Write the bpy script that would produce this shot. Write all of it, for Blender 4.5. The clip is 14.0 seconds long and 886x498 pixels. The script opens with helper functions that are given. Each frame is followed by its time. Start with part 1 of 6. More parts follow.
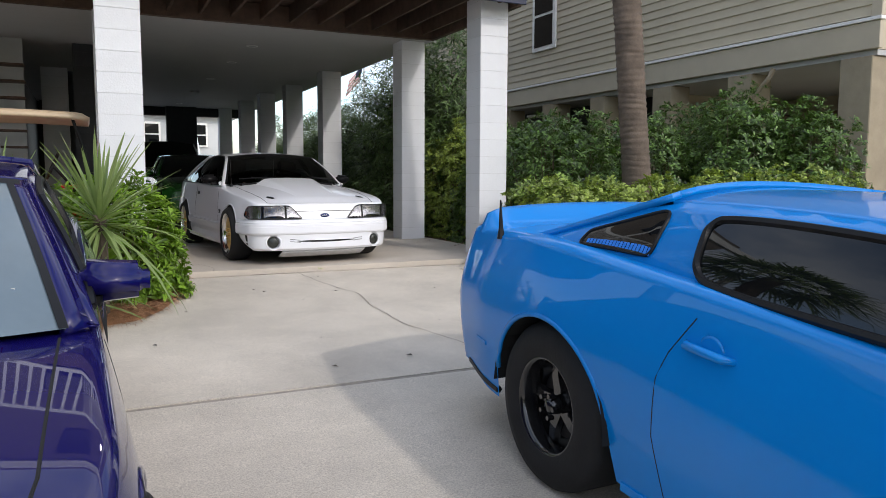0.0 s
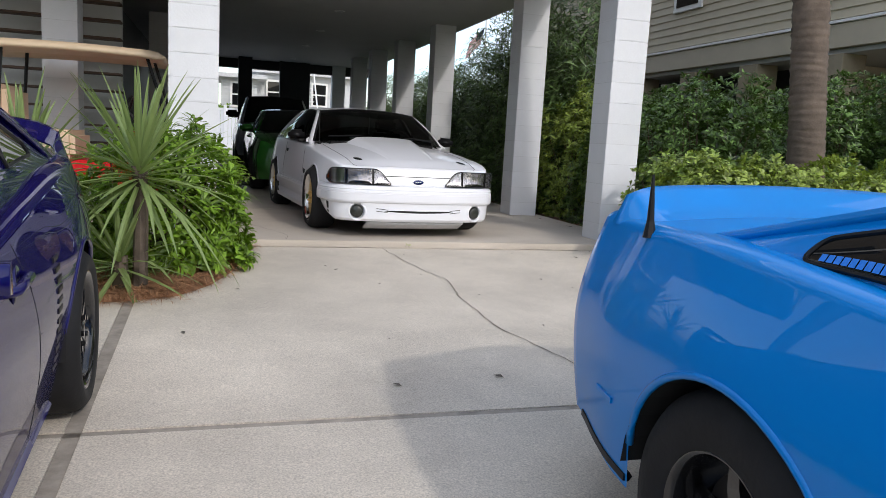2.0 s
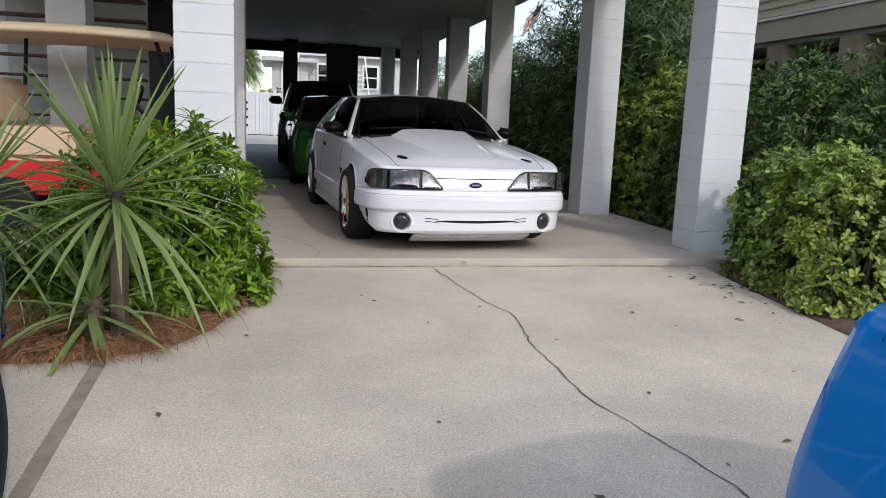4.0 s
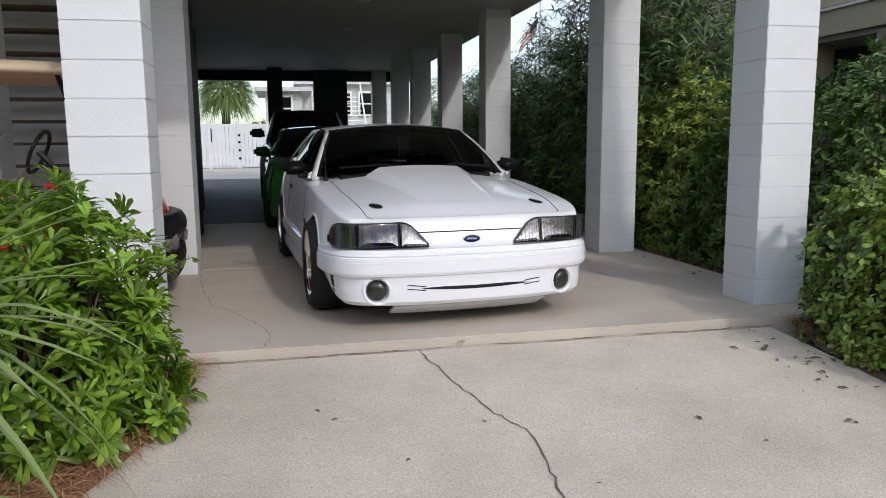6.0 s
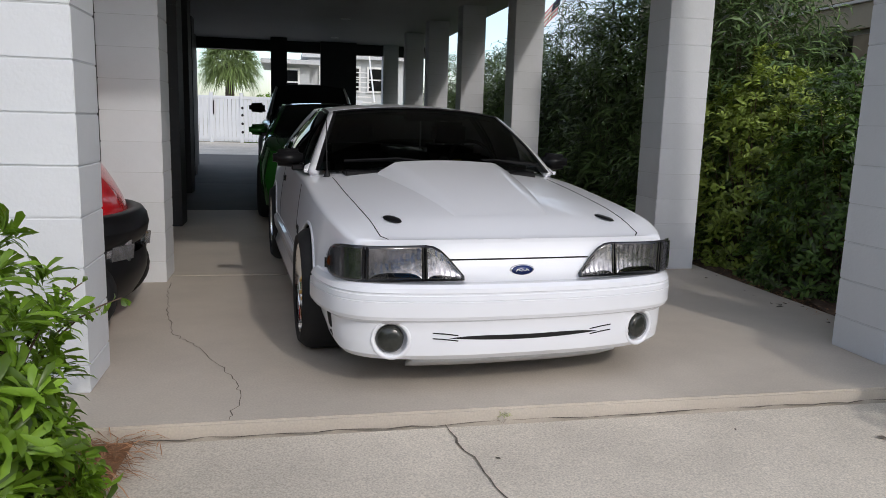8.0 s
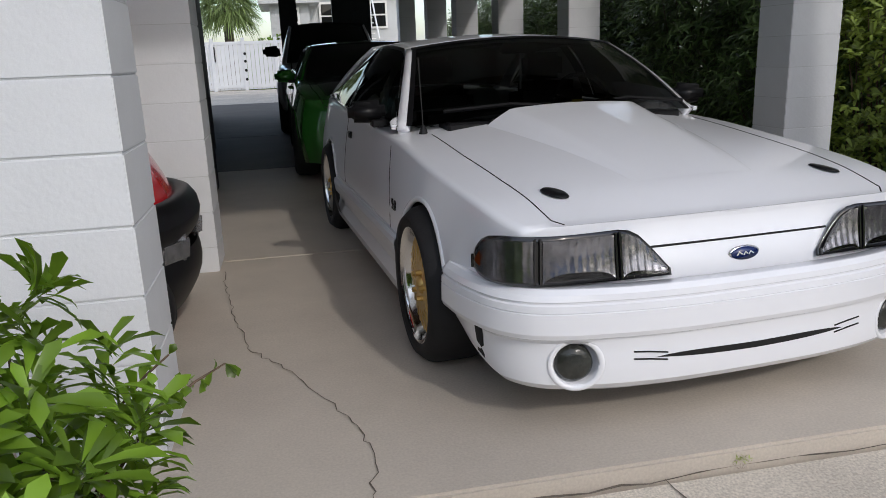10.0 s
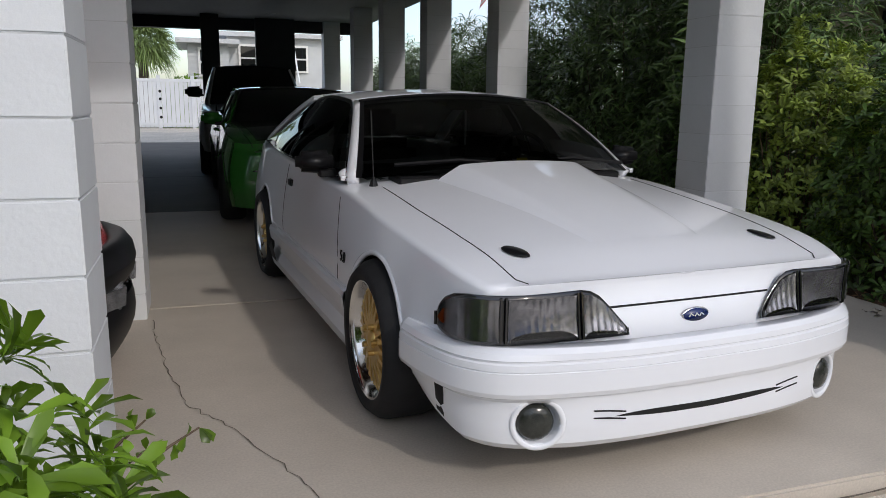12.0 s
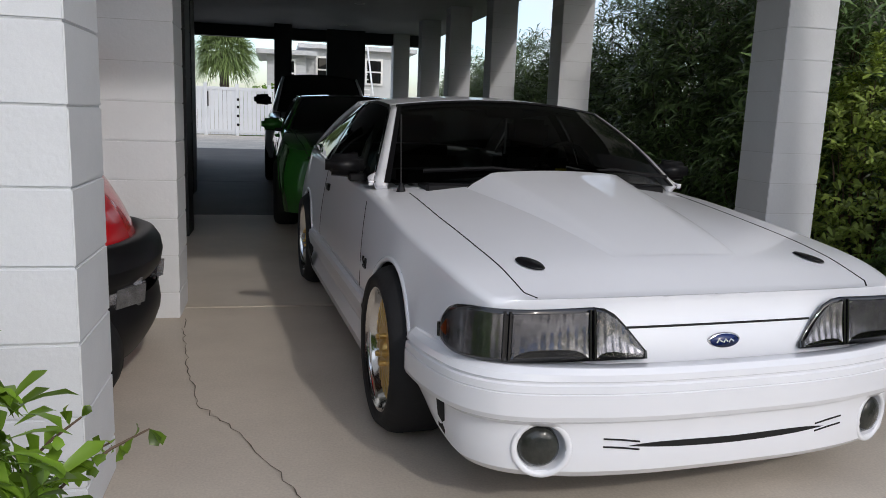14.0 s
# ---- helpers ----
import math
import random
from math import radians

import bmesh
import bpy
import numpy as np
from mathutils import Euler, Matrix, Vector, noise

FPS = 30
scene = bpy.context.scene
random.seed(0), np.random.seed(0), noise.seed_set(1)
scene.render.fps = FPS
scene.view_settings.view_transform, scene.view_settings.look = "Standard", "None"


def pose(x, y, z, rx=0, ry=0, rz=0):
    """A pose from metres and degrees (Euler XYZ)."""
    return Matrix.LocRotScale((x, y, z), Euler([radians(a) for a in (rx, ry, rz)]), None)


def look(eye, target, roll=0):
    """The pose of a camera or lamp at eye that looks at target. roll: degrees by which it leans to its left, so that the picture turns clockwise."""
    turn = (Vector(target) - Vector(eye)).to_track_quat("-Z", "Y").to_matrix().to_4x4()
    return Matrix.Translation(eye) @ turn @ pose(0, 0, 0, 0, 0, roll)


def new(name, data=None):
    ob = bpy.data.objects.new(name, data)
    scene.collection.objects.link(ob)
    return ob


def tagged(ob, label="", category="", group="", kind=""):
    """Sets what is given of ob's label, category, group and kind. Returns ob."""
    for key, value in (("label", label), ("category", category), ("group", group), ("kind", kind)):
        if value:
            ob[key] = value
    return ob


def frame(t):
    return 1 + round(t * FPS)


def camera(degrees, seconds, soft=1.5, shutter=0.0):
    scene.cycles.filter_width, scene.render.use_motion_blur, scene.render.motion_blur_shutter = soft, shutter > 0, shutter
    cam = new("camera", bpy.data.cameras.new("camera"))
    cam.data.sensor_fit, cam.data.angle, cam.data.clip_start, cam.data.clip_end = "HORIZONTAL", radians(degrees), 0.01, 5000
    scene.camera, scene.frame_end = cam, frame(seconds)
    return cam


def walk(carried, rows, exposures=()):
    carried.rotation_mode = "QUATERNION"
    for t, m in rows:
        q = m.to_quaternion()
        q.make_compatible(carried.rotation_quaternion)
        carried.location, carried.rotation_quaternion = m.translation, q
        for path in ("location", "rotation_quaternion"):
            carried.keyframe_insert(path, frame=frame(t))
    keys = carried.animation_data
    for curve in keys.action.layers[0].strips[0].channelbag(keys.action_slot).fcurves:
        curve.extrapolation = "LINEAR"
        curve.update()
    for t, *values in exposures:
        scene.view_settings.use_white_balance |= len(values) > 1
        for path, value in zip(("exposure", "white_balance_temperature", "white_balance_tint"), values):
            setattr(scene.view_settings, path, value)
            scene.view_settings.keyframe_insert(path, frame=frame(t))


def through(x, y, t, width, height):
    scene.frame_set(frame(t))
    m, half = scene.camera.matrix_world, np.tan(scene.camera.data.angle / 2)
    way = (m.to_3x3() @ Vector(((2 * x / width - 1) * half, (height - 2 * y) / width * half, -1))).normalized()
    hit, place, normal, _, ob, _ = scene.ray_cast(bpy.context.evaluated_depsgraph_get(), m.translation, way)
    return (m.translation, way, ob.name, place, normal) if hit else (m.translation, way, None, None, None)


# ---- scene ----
cam = camera(61.9, 14.0, soft=0.5)
PATH = [
    (0, (0.552, 1.004, 0.992), (1.409, 2.801, 0.795), 0.2),
    (0.5, (0.73, 1.292, 0.972), (1.593, 3.082, 0.742), 0.6),
    (1, (0.878, 1.58, 0.98), (1.582, 3.436, 0.737), 1.4),
    (1.5, (0.981, 1.889, 0.957), (1.634, 3.761, 0.695), 2.8),
    (2, (1.122, 2.194, 0.935), (1.697, 4.088, 0.652), 3.2),
    (2.5, (1.33, 2.491, 0.973), (1.795, 4.41, 0.655), 4.4),
    (3, (1.344, 2.804, 1.003), (1.791, 4.726, 0.679), 4.1),
    (3.2, (1.34, 2.929, 1.021), (1.786, 4.85, 0.684), 3.6),
    (5.3, (1.658, 4.326, 1.058), (2.102, 6.25, 0.743), 1.6),
    (5.5, (1.704, 4.478, 1.092), (2.162, 6.403, 0.8), 0.9),
    (6, (1.816, 4.763, 1.13), (2.234, 6.698, 0.845), -0.5),
    (6.5, (1.833, 5.106, 1.168), (2.313, 7.027, 0.892), 0.1),
    (7, (1.902, 5.405, 1.171), (2.425, 7.312, 0.87), 0.3),
    (7.5, (1.977, 5.699, 1.19), (2.444, 7.619, 0.88), 0.7),
    (8, (1.913, 6.017, 1.187), (2.323, 7.946, 0.849), 1.7),
    (8.5, (1.817, 6.295, 1.193), (2.219, 8.21, 0.781), 2.0),
    (9, (1.713, 6.629, 1.178), (2.067, 8.544, 0.72), 0.2),
    (9.2, (1.674, 6.747, 1.184), (1.993, 8.653, 0.669), -1.4),
    (11.3, (1.394, 7.212, 1.229), (1.907, 9.093, 0.783), -1.0),
    (11.5, (1.383, 7.174, 1.239), (1.924, 9.051, 0.809), -0.6),
    (12, (1.389, 7.123, 1.23), (2.002, 8.987, 0.841), 0.7),
    (12.5, (1.488, 7.151, 1.233), (2.111, 9.018, 0.873), 1.8),
    (13, (1.544, 7.171, 1.225), (1.999, 9.091, 0.896), 1.8),
    (13.5, (1.579, 7.172, 1.196), (2.019, 9.098, 0.883), 2.2),
    (14, (1.604, 7.185, 1.189), (2.04, 9.105, 0.835), 2.2),
]
walk(cam, [(t, look(eye, target, roll)) for t, eye, target, roll in PATH],
     [(0, 0.06, 6450, 10), (2.0, 0.04, 6430, 10), (3.0, -0.06, 6400, 10), (6.5, -0.1, 6400, 10), (9.0, -0.28, 6400, 10), (11.5, -0.28, 6380, 10), (14.0, -0.28, 6380, 10)])

# ---- light ----
world = bpy.data.worlds.new("world")
scene.world = world
world.use_nodes = True
wn = world.node_tree.nodes
sky = wn.new("ShaderNodeTexSky")
sky.sky_type, sky.sun_disc = "NISHITA", False
SUN_FROM = Vector((0.50, -1.385, 1.0)).normalized()
sky.sun_elevation = math.asin(SUN_FROM.z)
sky.sun_rotation = math.atan2(SUN_FROM.x, SUN_FROM.y)
sky.air_density, sky.dust_density = 1.0, 2.0
# broken white cloud over the blue
wl = world.node_tree.links
wtc, wno, wra, wmx = wn.new("ShaderNodeTexCoord"), wn.new("ShaderNodeTexNoise"), wn.new("ShaderNodeMapRange"), wn.new("ShaderNodeMix")
wno.inputs["Scale"].default_value, wno.inputs["Detail"].default_value, wno.inputs["Roughness"].default_value = 2.2, 7.0, 0.55
wra.inputs["From Min"].default_value, wra.inputs["From Max"].default_value = 0.42, 0.62
wmx.data_type = "RGBA"
wmx.inputs["B"].default_value = (3.8, 4.0, 4.4, 1)
wl.new(wtc.outputs["Generated"], wno.inputs["Vector"])
wl.new(wno.outputs["Fac"], wra.inputs["Value"])
wl.new(wra.outputs[0], wmx.inputs["Factor"])
wl.new(sky.outputs[0], wmx.inputs["A"])
wl.new(wmx.outputs["Result"], wn["Background"].inputs[0])
wn["Background"].inputs[1].default_value = 0.285
sun = new("sun", bpy.data.lights.new("sun", "SUN"))
sun.data.energy, sun.data.angle, sun.data.color = 1.2, radians(2.0), (1.0, 0.95, 0.89)
sun.matrix_world = look(SUN_FROM * 50, (0, 0, 0))
scene.view_settings.exposure = 0.0


# ---- materials ----
def mat(name, color, rough=0.6, metal=0.0, coat=0.0, noise_scale=0.0, amount=0.15, bump=0.0, bump_scale=60.0, fine=0.0, spec=0.5, per_object=0.0, per_island=0.0, transmission=0.0, thin=0.0):
    """A principled material with variation at two scales and fine relief."""
    m = bpy.data.materials.new(name)
    m.use_nodes = True
    n, l = m.node_tree.nodes, m.node_tree.links
    b = n["Principled BSDF"]
    b.inputs["Base Color"].default_value = (*color, 1)
    b.inputs["Roughness"].default_value = rough
    b.inputs["Metallic"].default_value = metal
    b.inputs["Coat Weight"].default_value = coat
    b.inputs["Coat Roughness"].default_value = 0.015
    b.inputs["Specular IOR Level"].default_value = spec
    b.inputs["Transmission Weight"].default_value = transmission
    tc = n.new("ShaderNodeTexCoord")
    last = None
    if noise_scale or per_object or per_island:
        hsv = n.new("ShaderNodeHueSaturation")
        hsv.inputs["Color"].default_value = (*color, 1)
        total = None
        if noise_scale:
            t1 = n.new("ShaderNodeTexNoise")
            t1.inputs["Scale"].default_value, t1.inputs["Detail"].default_value = noise_scale, 8.0
            t1.inputs["Roughness"].default_value = 0.66
            l.new(tc.outputs["Object"], t1.inputs["Vector"])
            mp = n.new("ShaderNodeMapRange")
            mp.inputs["From Min"].default_value, mp.inputs["From Max"].default_value = 0.3, 0.7
            mp.inputs["To Min"].default_value, mp.inputs["To Max"].default_value = 1 - amount, 1 + amount
            l.new(t1.outputs["Fac"], mp.inputs["Value"])
            total = mp.outputs[0]
            if fine:
                t3 = n.new("ShaderNodeTexNoise")
                t3.inputs["Scale"].default_value, t3.inputs["Detail"].default_value = noise_scale * 140, 3.0
                l.new(tc.outputs["Object"], t3.inputs["Vector"])
                mf = n.new("ShaderNodeMapRange")
                mf.inputs["From Min"].default_value, mf.inputs["From Max"].default_value = 0.3, 0.7
                mf.inputs["To Min"].default_value, mf.inputs["To Max"].default_value = 1 - fine, 1 + fine
                l.new(t3.outputs["Fac"], mf.inputs["Value"])
                mu = n.new("ShaderNodeMath")
                mu.operation = "MULTIPLY"
                l.new(total, mu.inputs[0]), l.new(mf.outputs[0], mu.inputs[1])
                total = mu.outputs[0]
        for k, node, sock in ((per_object, "ShaderNodeObjectInfo", "Random"), (per_island, "ShaderNodeNewGeometry", "Random Per Island")):
            if k:
                info = n.new(node)
                mr = n.new("ShaderNodeMapRange")
                mr.inputs["To Min"].default_value, mr.inputs["To Max"].default_value = 1 - k, 1 + k
                l.new(info.outputs[sock], mr.inputs["Value"])
                if total is None:
                    total = mr.outputs[0]
                else:
                    mu = n.new("ShaderNodeMath")
                    mu.operation = "MULTIPLY"
                    l.new(total, mu.inputs[0]), l.new(mr.outputs[0], mu.inputs[1])
                    total = mu.outputs[0]
        l.new(total, hsv.inputs["Value"])
        l.new(hsv.outputs[0], b.inputs["Base Color"])
    if bump:
        t2 = n.new("ShaderNodeTexNoise")
        t2.inputs["Scale"].default_value, t2.inputs["Detail"].default_value = bump_scale, 6.0
        l.new(tc.outputs["Object"], t2.inputs["Vector"])
        bp = n.new("ShaderNodeBump")
        bp.inputs["Strength"].default_value, bp.inputs["Distance"].default_value = bump, 0.004
        l.new(t2.outputs["Fac"], bp.inputs["Height"])
        l.new(bp.outputs[0], b.inputs["Normal"])
    return m


def leaf_mat(name, color, var=0.35, through=0.25):
    m = mat(name, color, 0.33, per_island=var, spec=0.42)
    n, l = m.node_tree.nodes, m.node_tree.links
    b = n["Principled BSDF"]
    tr = n.new("ShaderNodeBsdfTranslucent")
    tr.inputs["Color"].default_value = (color[0] * 1.6, color[1] * 1.7, color[2] * 0.9, 1)
    mx = n.new("ShaderNodeMixShader")
    mx.inputs[0].default_value = through
    l.new(b.outputs[0], mx.inputs[1]), l.new(tr.outputs[0], mx.inputs[2])
    l.new(mx.outputs[0], n["Material Output"].inputs[0])
    return m


def pane_mat(name, tint, rough=0.02, ior=1.5):
    """Thin tinted pane: mostly clear, with the gloss of glass."""
    m = bpy.data.materials.new(name)
    m.use_nodes = True
    n, l = m.node_tree.nodes, m.node_tree.links
    tr = n.new("ShaderNodeBsdfTransparent")
    tr.inputs[0].default_value = (*tint, 1)
    gl = n.new("ShaderNodeBsdfGlossy")
    gl.inputs["Roughness"].default_value = rough
    fr = n.new("ShaderNodeFresnel")
    fr.inputs[0].default_value = ior
    mx = n.new("ShaderNodeMixShader")
    l.new(fr.outputs[0], mx.inputs[0]), l.new(tr.outputs[0], mx.inputs[1]), l.new(gl.outputs[0], mx.inputs[2])
    l.new(mx.outputs[0], n["Material Output"].inputs[0])
    return m


CONCRETE = mat("driveway_concrete", (0.55, 0.495, 0.42), 0.85, noise_scale=0.9, amount=0.2, fine=0.24, bump=0.5, bump_scale=140)
SLAB = mat("slab_concrete", (0.50, 0.445, 0.38), 0.6, noise_scale=0.8, amount=0.15, fine=0.08, bump=0.25, bump_scale=60)
JOINT = mat("joint_filler", (0.30, 0.265, 0.225), 0.95, noise_scale=9, amount=0.3)
CRACK = mat("crack_dirt", (0.13, 0.11, 0.09), 0.95, noise_scale=15, amount=0.4)
BLOCK = mat("painted_block", (0.68, 0.695, 0.72), 0.55, noise_scale=2.5, amount=0.04, fine=0.03, bump=0.35, bump_scale=55, per_object=0.02)
MORTAR = mat("painted_mortar", (0.55, 0.56, 0.57), 0.8, noise_scale=12, amount=0.12)
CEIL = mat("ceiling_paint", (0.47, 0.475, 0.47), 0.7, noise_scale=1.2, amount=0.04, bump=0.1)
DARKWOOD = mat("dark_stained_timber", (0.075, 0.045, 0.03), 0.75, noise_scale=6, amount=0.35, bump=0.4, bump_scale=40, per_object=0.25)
BLACKPAINT = mat("black_painted_block", (0.016, 0.017, 0.02), 0.6, noise_scale=4, amount=0.3, bump=0.3)
SIDING = mat("tan_lap_siding", (0.52, 0.455, 0.335), 0.6, noise_scale=2.0, amount=0.06, fine=0.04, bump=0.15, per_object=0.04)
TRIMTAN = mat("tan_trim", (0.50, 0.44, 0.335), 0.6, noise_scale=2.0, amount=0.06)
PIER = mat("tan_pier_stucco", (0.34, 0.285, 0.20), 0.85, noise_scale=3.0, amount=0.14, bump=0.5)
WHITE = mat("white_trim", (0.82, 0.82, 0.80), 0.5, noise_scale=3, amount=0.04)
MULCH = mat("pine_straw", (0.27, 0.135, 0.07), 0.95, noise_scale=6, amount=0.4, bump=1.0, bump_scale=40)
STRAW = mat("pine_needles", (0.36, 0.19, 0.10), 0.9, per_island=0.5)
BARK = mat("dark_bark_mulch", (0.10, 0.065, 0.045), 0.95, noise_scale=10, amount=0.5, bump=1.0, bump_scale=30)
SOIL = mat("sandy_ground", (0.30, 0.27, 0.20), 0.95, noise_scale=0.8, amount=0.25, fine=0.2, bump=0.8, bump_scale=20)
RUBBER = mat("tyre_rubber", (0.012, 0.012, 0.013), 0.7, noise_scale=8, amount=0.25, bump=0.3, spec=0.3)
BLACKPL = mat("black_plastic", (0.007, 0.007, 0.008), 0.4, noise_scale=20, amount=0.15, spec=0.25)
UNDER = mat("underside_black", (0.008, 0.008, 0.008), 0.9, noise_scale=5, amount=0.2)
GLOSSBLACK = mat("gloss_black", (0.010, 0.010, 0.011), 0.12, coat=0.6, noise_scale=3, amount=0.1)
CHROME = mat("polished_metal", (0.80, 0.80, 0.80), 0.12, metal=1.0, noise_scale=5, amount=0.04)
GOLD = mat("gold_paint", (0.62, 0.43, 0.16), 0.32, metal=0.75, noise_scale=12, amount=0.1)
TINT = mat("tinted_glass", (0.004, 0.005, 0.006), 0.02, noise_scale=2, amount=0.1)
CLEAR = pane_mat("windshield_glass", (0.11, 0.12, 0.118), ior=1.34)
SMOKE = pane_mat("smoked_glass", (0.07, 0.085, 0.082), ior=1.34)
LENS = pane_mat("lamp_lens", (0.76, 0.76, 0.78))
REFLECTOR = mat("lamp_reflector", (0.54, 0.54, 0.56), 0.20, metal=0.85, noise_scale=22, amount=0.4, bump=0.5, bump_scale=24)
AMBER = mat("amber_marker", (0.55, 0.10, 0.02), 0.2, coat=0.5, noise_scale=20, amount=0.15)
FIBRE = mat("palm_fibre", (0.30, 0.18, 0.10), 0.95, noise_scale=8, amount=0.45, fine=0.25, bump=1.0, bump_scale=30)
WHITEPAINT = mat("white_car_paint", (0.79, 0.80, 0.84), 0.35, coat=0.7, noise_scale=1.5, amount=0.02)
BLUEPAINT = mat("bright_blue_paint", (0.0015, 0.205, 0.62), 0.45, coat=0.7, noise_scale=2.0, amount=0.03, spec=0.05)
NAVYPAINT = mat("deep_navy_paint", (0.005, 0.0035, 0.075), 0.5, coat=1.0, noise_scale=2.0, amount=0.05, spec=0.05)
GREENPAINT = mat("green_car_paint", (0.035, 0.17, 0.028), 0.25, coat=1.0, noise_scale=2.0, amount=0.05)
SILVERPAINT = mat("silver_car_paint", (0.55, 0.58, 0.60), 0.3, metal=0.3, coat=0.8, noise_scale=2.0, amount=0.05)
REDPL = mat("red_plastic", (0.55, 0.012, 0.018), 0.22, coat=0.6, noise_scale=3, amount=0.06)
PINKPL = mat("faded_red_stripe", (0.72, 0.33, 0.32), 0.4, noise_scale=4, amount=0.08)
TANPL = mat("tan_plastic", (0.60, 0.47, 0.32), 0.5, noise_scale=4, amount=0.06)
TANSEAT = mat("tan_vinyl", (0.62, 0.47, 0.33), 0.5, noise_scale=5, amount=0.08, bump=0.2)
LEAFB = leaf_mat("bright_leaf", (0.155, 0.26, 0.026), 0.75, 0.28)
LEAFD = leaf_mat("dark_leaf", (0.085, 0.15, 0.034), 0.95, 0.15)
LEAFY = leaf_mat("yellow_green_leaf", (0.235, 0.30, 0.06), 0.75, 0.22)
LEAFM = leaf_mat("hedge_leaf", (0.20, 0.28, 0.062), 0.9, 0.2)
LEAFO = leaf_mat("oleander_leaf", (0.105, 0.165, 0.058), 0.95, 0.18)
LEAFP = leaf_mat("sword_leaf", (0.20, 0.265, 0.10), 0.6, 0.22)
TWIG = mat("twig", (0.11, 0.075, 0.05), 0.9, noise_scale=20, amount=0.3)
TRUNK = mat("palm_bark", (0.13, 0.10, 0.078), 0.95, noise_scale=6, amount=0.35, fine=0.2, bump=0.8, bump_scale=35, per_object=0.15)
NAVYSIGN = mat("navy_sign_board", (0.012, 0.018, 0.05), 0.5, noise_scale=3, amount=0.1)
YELLOW = mat("yellow_label", (0.75, 0.6, 0.02), 0.5, noise_scale=5, amount=0.05)
DASH = mat("dark_interior", (0.02, 0.02, 0.021), 0.7, noise_scale=8, amount=0.2)
# Dark colour for the unseen upper storey, chosen for what car paint mirrors.
UPPERDARK = mat("dark_upper_storey", (0.15, 0.125, 0.10), 0.8, noise_scale=2.0, amount=0.2, bump=0.3)
HOUSEWHITE = mat("white_house_siding", (0.78, 0.79, 0.78), 0.6, noise_scale=1.0, amount=0.05)
VINYL = mat("white_vinyl_fence", (0.68, 0.70, 0.73), 0.4, noise_scale=2.0, amount=0.04, per_object=0.03)
TEALPL = mat("teal_plastic_bin", (0.20, 0.30, 0.28), 0.5, noise_scale=4, amount=0.08)
BADGE = mat("navy_badge_enamel", (0.01, 0.022, 0.11), 0.25, coat=0.6, noise_scale=4, amount=0.05)
# Blue-grey base stands in for sky mirrored in the navy car's windshield.
SCREENGLASS = mat("sky_tinted_windshield", (0.12, 0.16, 0.19), 0.12, coat=0.2, noise_scale=1.5, amount=0.12)
FARWALL = mat("weathered_white_siding", (0.55, 0.57, 0.58), 0.6, noise_scale=1.0, amount=0.08, per_object=0.05)
FOGLENS = mat("smoked_fog_lens", (0.030, 0.032, 0.028), 0.12, noise_scale=25, amount=0.4, bump=0.3, bump_scale=80)
# Slab concrete with the shade deep under the house put into its colour.
SLABBACK = mat("shaded_slab_concrete", (0.14, 0.125, 0.11), 0.7, spec=0.15, noise_scale=0.8, amount=0.2, fine=0.08, bump=0.2, bump_scale=60)
DECAL = mat("blue_decal", (0.02, 0.22, 0.75), 0.5, noise_scale=4, amount=0.05)


# ---- mesh helpers ----
def mesh_ob(name, verts, faces, material, parent=None, label="", smooth=False, mats=None, idx=None):
    me = bpy.data.meshes.new(name)
    me.from_pydata([tuple(v) for v in verts], [], [tuple(f) for f in faces])
    for m in (mats or [material]):
        me.materials.append(m)
    if idx is not None:
        me.polygons.foreach_set("material_index", idx)
    if smooth:
        me.polygons.foreach_set("use_smooth", [True] * len(me.polygons))
    me.update()
    ob = new(name, me)
    if parent is not None:
        ob.parent = parent
    if label:
        ob["label"] = label
    return ob


def part(name, bm, material, parent=None, label="", smooth=False):
    me = bpy.data.meshes.new(name)
    bmesh.ops.recalc_face_normals(bm, faces=bm.faces)
    bm.to_mesh(me)
    bm.free()
    me.materials.append(material)
    if smooth:
        me.polygons.foreach_set("use_smooth", [True] * len(me.polygons))
    ob = new(name, me)
    if parent is not None:
        ob.parent = parent
    if label:
        ob["label"] = label
    return ob


def empty(name, label, category, at=(0, 0, 0), group="", kind="", rx=0.0, ry=0.0, rz=0.0):
    ob = new(name)
    ob.empty_display_size = 0.1
    ob.matrix_basis = pose(*at, rx, ry, rz)
    return tagged(ob, label, category, group, kind)


def box_bm(x0, x1, y0, y1, z0, z1, bevel=0.0, bm=None, seg=1):
    bm = bm or bmesh.new()
    m = Matrix.Translation(((x0 + x1) / 2, (y0 + y1) / 2, (z0 + z1) / 2)) @ Matrix.Diagonal((x1 - x0, y1 - y0, z1 - z0, 1))
    r = bmesh.ops.create_cube(bm, size=1, matrix=m)
    if bevel:
        es = {e for v in r["verts"] for e in v.link_edges}
        bmesh.ops.bevel(bm, geom=list(es), offset=bevel, segments=seg, affect="EDGES")
    return bm


def box(name, x0, x1, y0, y1, z0, z1, material, parent=None, label="", bevel=0.0, seg=1):
    return part(name, box_bm(x0, x1, y0, y1, z0, z1, bevel, None, seg), material, parent, label)


